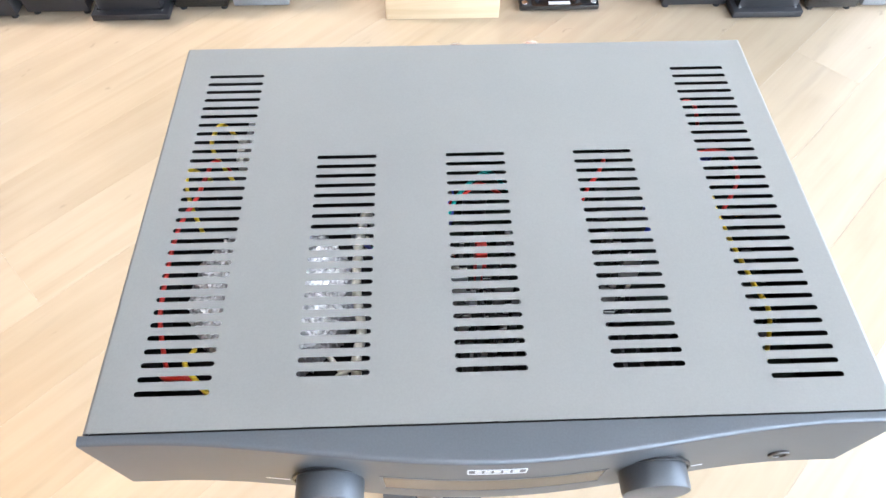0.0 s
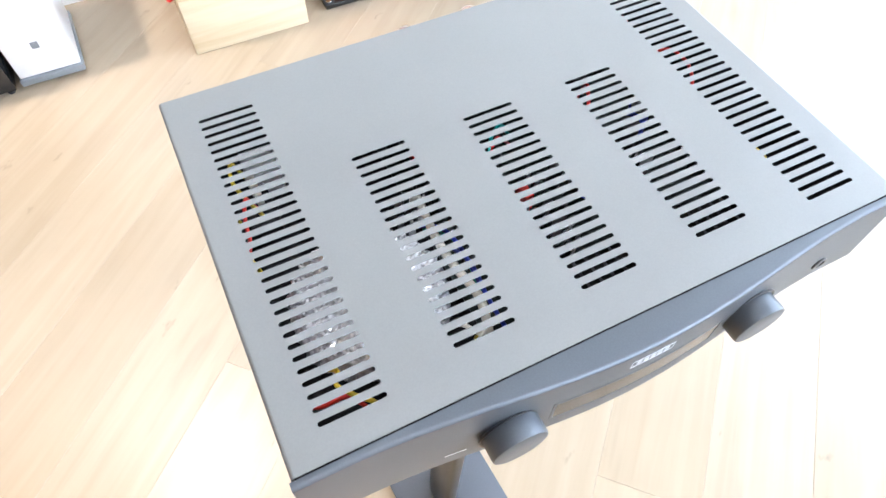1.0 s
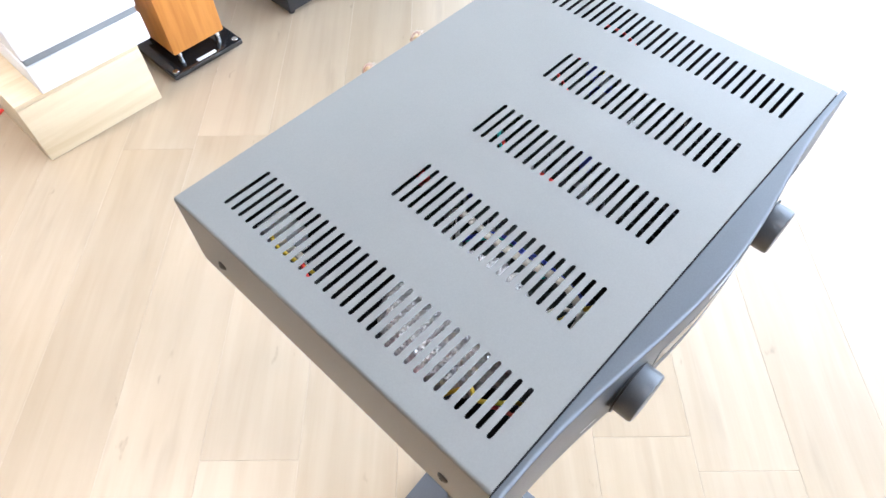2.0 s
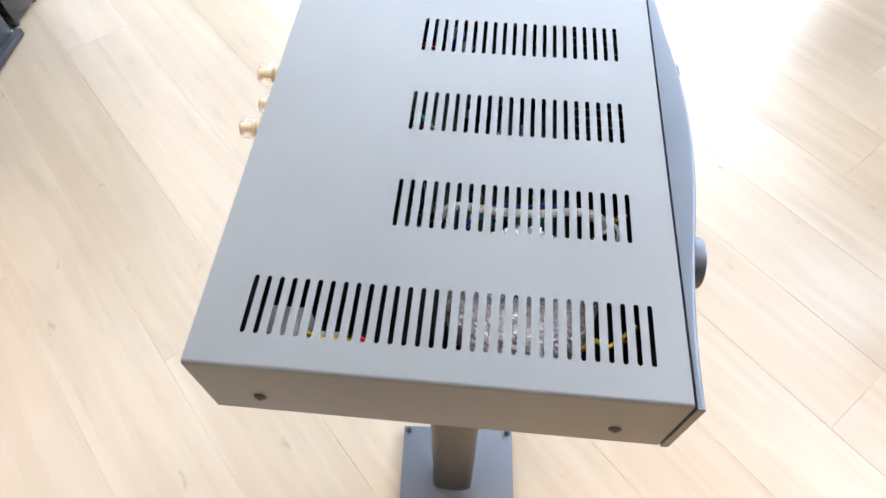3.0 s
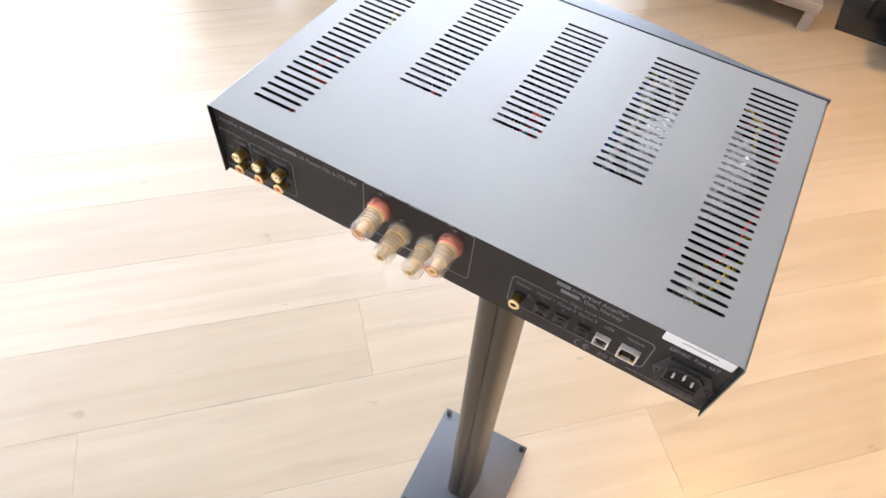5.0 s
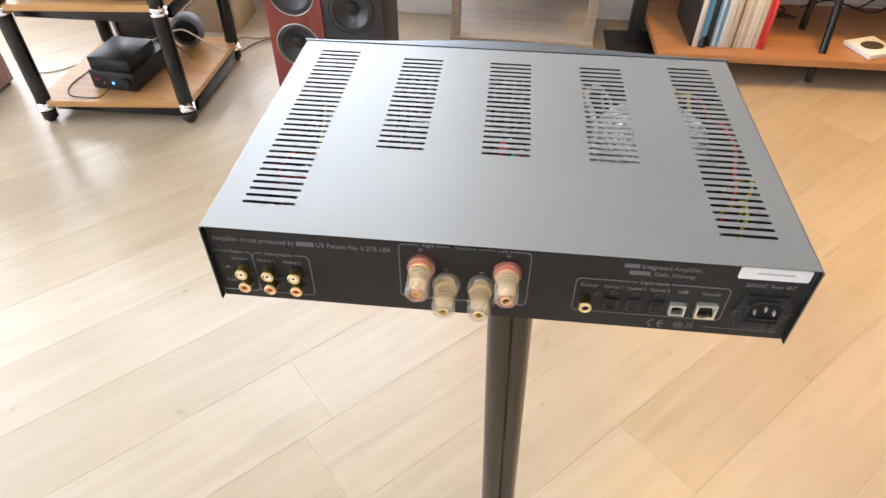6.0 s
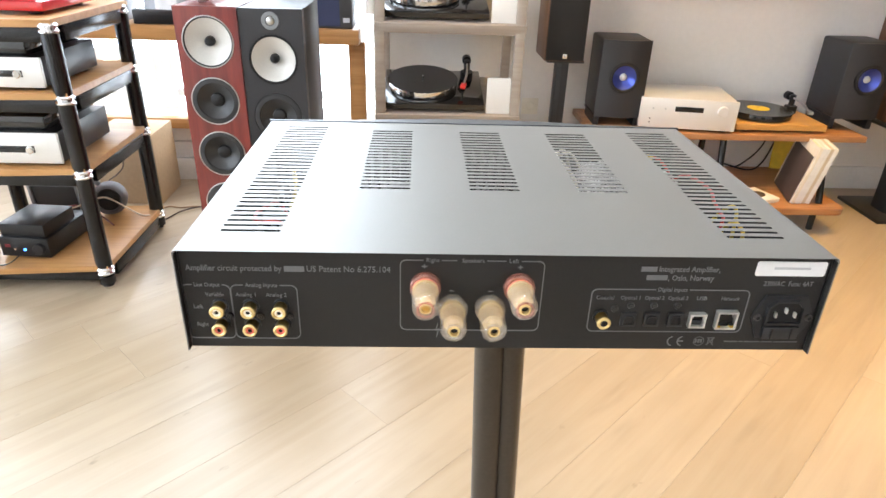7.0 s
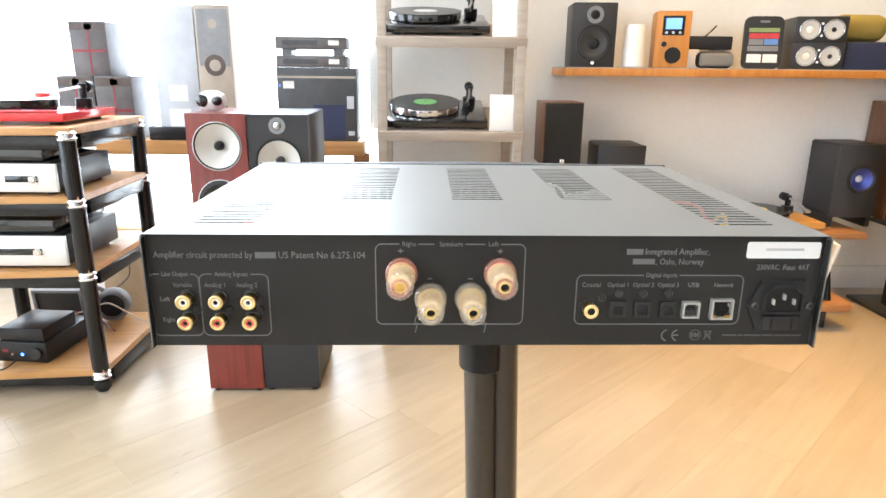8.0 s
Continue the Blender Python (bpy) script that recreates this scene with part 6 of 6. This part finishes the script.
def bowed_baffle(w, z0, z1, zc, r):
    """A front that bows outwards, with a round hole for the driver."""
    b = bmesh.new()
    cols = 33
    edges = []

    def loop(points):
        vs = [b.verts.new((x, 0, z)) for x, z in points]
        edges.extend(b.edges.new((vs[k], vs[(k + 1) % len(vs)])) for k in range(len(vs)))

    xs = [-w + 2 * w * k / (cols - 1) for k in range(cols)]
    loop([(x, z0) for x in xs] + [(x, z1) for x in reversed(xs)])
    loop([(r * math.cos(2 * math.pi * k / 48), zc + r * math.sin(2 * math.pi * k / 48)) for k in range(48)])
    bmesh.ops.triangle_fill(b, use_beauty=True, edges=edges)
    made = bmesh.ops.extrude_face_region(b, geom=b.faces[:])
    back = {v for v in made["geom"] if isinstance(v, bmesh.types.BMVert)}
    for v in b.verts:
        v.co.y = 0.0216 if v in back else 0.018 - 0.026 * (1 - (v.co.x / w) ** 2)
    return b


def coaxial_speaker(at, label, up=0.05):
    """A black rounded loudspeaker with one blue driver; its front faces -y."""
    s = thing("bookshelf_speaker", at, label, "loudspeaker", "coaxial loudspeakers")
    for x in (-0.09, 0.09):
        part("stand_leg", box(x - 0.012, x + 0.012, 0.03, 0.22, 0.0, up, 0.002), "black_satin", s)
    part("stand_top", box(-0.105, 0.105, 0.03, 0.24, up + 0.0002, up + 0.008, 0.002), "black_satin", s)
    z0 = up + 0.0083
    part("cabinet", box(-0.105, 0.105, 0.022, 0.245, z0, z0 + 0.330, 0.012, 3), "black_satin", s, "black satin cabinet")
    zc = z0 + 0.175
    part("baffle", bowed_baffle(0.105, z0, z0 + 0.330, zc, 0.066), "black_satin", s, "curved black baffle")
    d = part("driver", ring(0.061, 0.0665, 0.004, (0, -0.006, zc), "-y", 44), "black_plastic", s)
    part("surround", lathe([(0.0612, 0.006), (0.057, 0.009), (0.051, 0.006), (0.051, 0.002), (0.0612, 0.002)], (0, -0.0015, zc), "-y", 44, ends="join"), "rubber", d)
    part("cone", lathe([(0.0515, 0.006), (0.040, -0.004), (0.026, -0.012), (0.017, -0.016), (0, -0.016)], (0, -0.0015, zc), "-y", 48, ends="open"), "blue_cone", d, "violet-blue cone")
    part("dome", lathe([(0.016, -0.0155), (0.013, -0.0095), (0.007, -0.0055), (0, -0.0045)], (0, -0.0015, zc), "-y", 24), "silver", d)
    return s


coaxial_speaker(pose(-0.825, -2.270, 0.4004, 0, 0, 178), "black rounded loudspeaker with a blue driver on the bench", 0.035)
coaxial_speaker(pose(-1.925, -2.290, 0.4004, 0, 0, 181), "black rounded loudspeaker with a blue driver on the bench end", 0.045)
silver = thing("silver_amplifier", pose(-1.115, -2.215, 0.4004, 0, 0, -9), "silver integrated amplifier on the walnut bench", "amplifier")
for x in (-0.17, 0.17):
    for y in (-0.05, -0.28):
        part("foot", cyl(0.018, 0.012, (x, y, 0), "z", 20), "rubber", silver)
part("body", box(-0.203, 0.203, -0.33, -0.0125, 0.0122, 0.140, 0.003), "silver", silver)
f = part("fascia", box(-0.208, 0.208, -0.012, 0.0, 0.012, 0.143, 0.004), "silver", silver, "brushed silver fascia")
part("display", box(-0.062, 0.058, 0.0, 0.001, 0.088, 0.110, 0.0003), "window_dark", f)
part("volume_knob", cyl(0.022, 0.018, (-0.142, 0.0, 0.100), "y", 36, 0.002), "silver", f)
for x in (0.10, 0.152):
    part("button", cyl(0.004, 0.004, (x, 0.0, 0.098), "y", 14), "steel", f)
for z in (0.036, 0.052):
    part("socket", cyl(0.003, 0.001, (0.160, 0.0, z), "y", 12), "black_plastic", f)
turntable(pose(-1.552, -2.220, 0.4004), 0.410, 0.31, "honey-coloured wooden turntable with a yellow-labelled record", "honey", "yellow_label", "steel", "black_gloss")
tall = thing("bookshelf_speaker", pose(-2.240, -2.36, 0.42, 0, 0, 180), "dark walnut loudspeaker on a black pole stand", "loudspeaker")
part("cabinet", box(-0.115, 0.115, 0.010, 0.24, 0, 0.545, 0.003), "walnut_up", tall)
part("grille", box(-0.110, 0.110, 0.0, 0.0098, 0.004, 0.541, 0.003), "grille", tall, "black cloth grille")
tst = thing("speaker_stand", pose(-2.220, -2.28, 0), "wide black pole stand with a flat base", "stand")
part("base_plate", box(-0.14, 0.14, -0.18, 0.14, 0.0, 0.016, 0.002), "black_satin", tst)
part("pole", box(-0.055, 0.055, -0.05, 0.05, 0.0162, 0.406, 0.004), "black_satin", tst)
part("top_plate", box(-0.12, 0.12, -0.16, 0.08, 0.4062, 0.4196, 0.002), "black_satin", tst)

# ---- wall shelf and its small loudspeakers ----
wshelf = thing("wall_shelf", pose(0, Y0, 0), "long floating oak wall shelf with a pale top", "shelf")
part("board", box(-2.70, -0.555, 0.0005, 0.310, 1.068, 1.1005, 0.002), "orange_wood", wshelf)
part("top_sheet", box(-2.698, -0.557, 0.002, 0.307, 1.1008, 1.1050, 0.0005), "ash_shelf", wshelf, "grey top sheet")
Z = 1.1053
FY = -2.345
bs = thing("bookshelf_speaker", pose(-0.678, FY, Z, 0, 0, 175), "charcoal bookshelf loudspeaker with dark drivers on the wall shelf", "loudspeaker")
part("cabinet", box(-0.093, 0.093, 0, 0.22, 0, 0.264, 0.003), "black_satin", bs)
driver(bs, 0, 0.098, 0.074, "dark_cone")
tweeter(bs, 0, 0.215, 0.036, 0.0, "black_plastic")
part("badge", cyl(0.008, 0.001, (0, 0, 0.018), "-y", 16), "chrome", bs)
wc = thing("cylinder_speaker", pose(-0.870, FY - 0.045, Z), "white rounded wireless loudspeaker on the wall shelf", "loudspeaker")
part("body", lathe([(0, 0), (0.046, 0), (0.051, 0.006), (0.049, 0.085), (0.046, 0.089), (0.042, 0.168), (0.036, 0.178), (0, 0.180)], (0, 0, 0), "z", 36), "white", wc)
part("seam", ring(0.0465, 0.0492, 0.002, (0, 0, 0.086), "z", 36), "card", wc)
radio = thing("radio", pose(-1.020, FY, Z, 0, 0, 168), "orange wooden radio with a blue screen", "radio")
part("cabinet", box(-0.072, 0.072, 0, 0.16, 0, 0.235, 0.005), "orange_wood", radio)
p = part("panel", box(-0.045, 0.045, -0.003, -0.0003, 0.135, 0.215, 0.002), "black_plastic", radio)
part("screen", box(-0.033, 0.033, -0.0042, -0.0032, 0.160, 0.205, 0.0004), "screen_blue", p, "lit blue screen")
for x in (-0.028, 0.0, 0.028):
    part("button", cyl(0.006, 0.002, (x, -0.0032, 0.146), "-y", 14), "steel", p)
part("speaker_grille", cyl(0.034, 0.003, (0.006, 0, 0.052), "-y", 36, 0.001), "grille", radio)
part("knob", cyl(0.011, 0.008, (-0.034, 0, 0.098), "-y", 24, 0.001), "black_plastic", radio)
solid("riser_box", box(-1.165, -1.110, FY - 0.16, FY - 0.05, Z, Z + 0.080, 0.003), "white", "small white box under the soundbar", "box")
solid("riser_box", box(-1.31, -1.26, FY - 0.17, FY - 0.10, Z, Z + 0.080, 0.003), "white", "small white box under the soundbar", "box")
solid("soundbar", box(-1.325, -1.110, FY - 0.18, FY - 0.085, Z + 0.0804, Z + 0.138, 0.006), "black_satin", "short black soundbar raised on two boxes", "soundbar")
solid("aerial", hose([(-1.215, FY - 0.13, Z + 0.1383), (-1.235, FY - 0.13, Z + 0.155), (-1.262, FY - 0.13, Z + 0.185)], 0.003, 8, 3), "black_plastic", "short black aerial lying on the soundbar", "aerial")
pill = thing("pill_speaker", pose(-1.232, FY - 0.02, Z), "grey cloth pill-shaped wireless loudspeaker", "loudspeaker")
part("body", box(-0.083, 0.083, -0.05, 0.0, 0.0, 0.072, 0.026, 6), "black_plastic", pill)
part("cloth", box(-0.074, 0.074, -0.02, 0.010, 0.008, 0.064, 0.012, 5), "grey_cloth", pill)
sign = thing("tablet_sign", pose(-1.437, FY - 0.03, Z, 5, 0, -8), "black rounded display board with coloured tiles", "sign")
part("board", moved(prism([(sx * 0.054 + 0.028 * math.cos(radians(a)) , sz * 0.083 + 0.028 * math.sin(radians(a))) for sx, sz, a0 in ((1, 1, 0), (-1, 1, 90), (-1, -1, 180), (1, -1, 270)) for a in range(a0, a0 + 91, 18)], 0, 0.018, bevel=0.003), Matrix.Translation((0, 0, 0.111)) @ Matrix.Rotation(radians(90), 4, "X")), "black_satin", sign)
for m, u0, u1, v0, v1 in (("tile_green", 0.10, 0.90, 0.70, 0.78), ("tile_red", 0.10, 0.88, 0.58, 0.68), ("tile_grey", 0.50, 0.88, 0.46, 0.57), ("tile_blue", 0.12, 0.48, 0.46, 0.57), ("tile_grey", 0.10, 0.90, 0.34, 0.44), ("tile_white", 0.52, 0.90, 0.12, 0.28), ("tile_white", 0.10, 0.48, 0.12, 0.28), ("grey_plastic", 0.38, 0.62, 0.88, 0.92)):
    part("tile", box(0.162 * (u0 - 0.5), 0.162 * (u1 - 0.5), 0.0003, 0.001, 0.222 * v0, 0.222 * v1), m, sign)
for z in (Z, Z + 0.1105):
    s = thing("centre_speaker", pose(-1.668, FY, z, 0, 0, 167), "small black loudspeaker with two white drivers, one of a stacked pair", "loudspeaker", "stacked pair")
    part("cabinet", box(-0.105, 0.105, 0, 0.20, 0, 0.110, 0.004), "black_satin", s)
    driver(s, -0.048, 0.055, 0.042, "white_cone", "chrome", "white_plastic")
    driver(s, 0.048, 0.055, 0.042, "white_cone", "chrome", "black_plastic", 0, True)
    for dz in (0.030, 0.080):
        part("button", cyl(0.005, 0.003, (0.0, 0, dz), "-y", 16), "chrome", s)
solid("cloth_speaker", box(-0.125, 0.125, -0.13, 0, 0, 0.118, 0.008, 3), "navy", "navy cloth-covered wireless loudspeaker with a small badge", "loudspeaker", at=pose(-1.912, FY, Z))
solid("cloth_speaker", box(-0.118, 0.118, -0.10, 0, 0, 0.116, 0.048, 8), "olive", "olive-gold rounded loudspeaker standing on the navy one", "loudspeaker", at=pose(-1.870, FY - 0.020, Z + 0.1184))

# ---- floor planks ----
def planks():
    ang = radians(43.8)
    u, v = Vector((math.cos(ang), math.sin(ang))), Vector((-math.sin(ang), math.cos(ang)))
    wide, long = 0.2075, 2.2
    starts = {0: 0.107, 1: 0.725, 2: 0.62 - 1.1, 3: 0.57, -2: -0.451}
    rng = random.Random(11)
    meshes = {}
    for i in range(-22, 26):
        d = -0.455 + wide * (i + 0.5)
        # the stretch of this row that lies inside the walls
        lo, hi = -99.0, 99.0
        for a in (0, 1):
            c0, c1 = ((X0 - 0.12, X1 + 0.12), (Y0 - 0.12, Y1 + 0.12))[a]
            t0, t1 = sorted(((c0 - d * v[a]) / u[a], (c1 - d * v[a]) / u[a]))
            lo, hi = max(lo, t0), min(hi, t1)
        off = starts.get(i, rng.uniform(0, long))
        if hi - lo < 0.2:
            continue
        s = off + long * math.floor((lo - off) / long)
        while s < hi:
            a, b_ = max(s, lo), min(s + long, hi)
            s += long
            n = b_ - a
            if n < 0.06:
                continue
            key = round(n, 3)
            if key not in meshes:
                bm = box(-n / 2 + 0.0001, n / 2 - 0.0001, -wide / 2 + 0.0001, wide / 2 - 0.0001, -0.0178, 0, 0.0005, 1)
                me = bpy.data.meshes.new("plank")
                bm.to_mesh(me)
                bm.free()
                me.materials.append(M["oak_floor"])
                meshes[key] = me
            p = new("plank", meshes[key])
            p.parent = floor
            c = u * ((a + b_) / 2) + v * d
            p.matrix_local = pose(c.x, c.y, 0, 0, 0, math.degrees(ang))


planks()
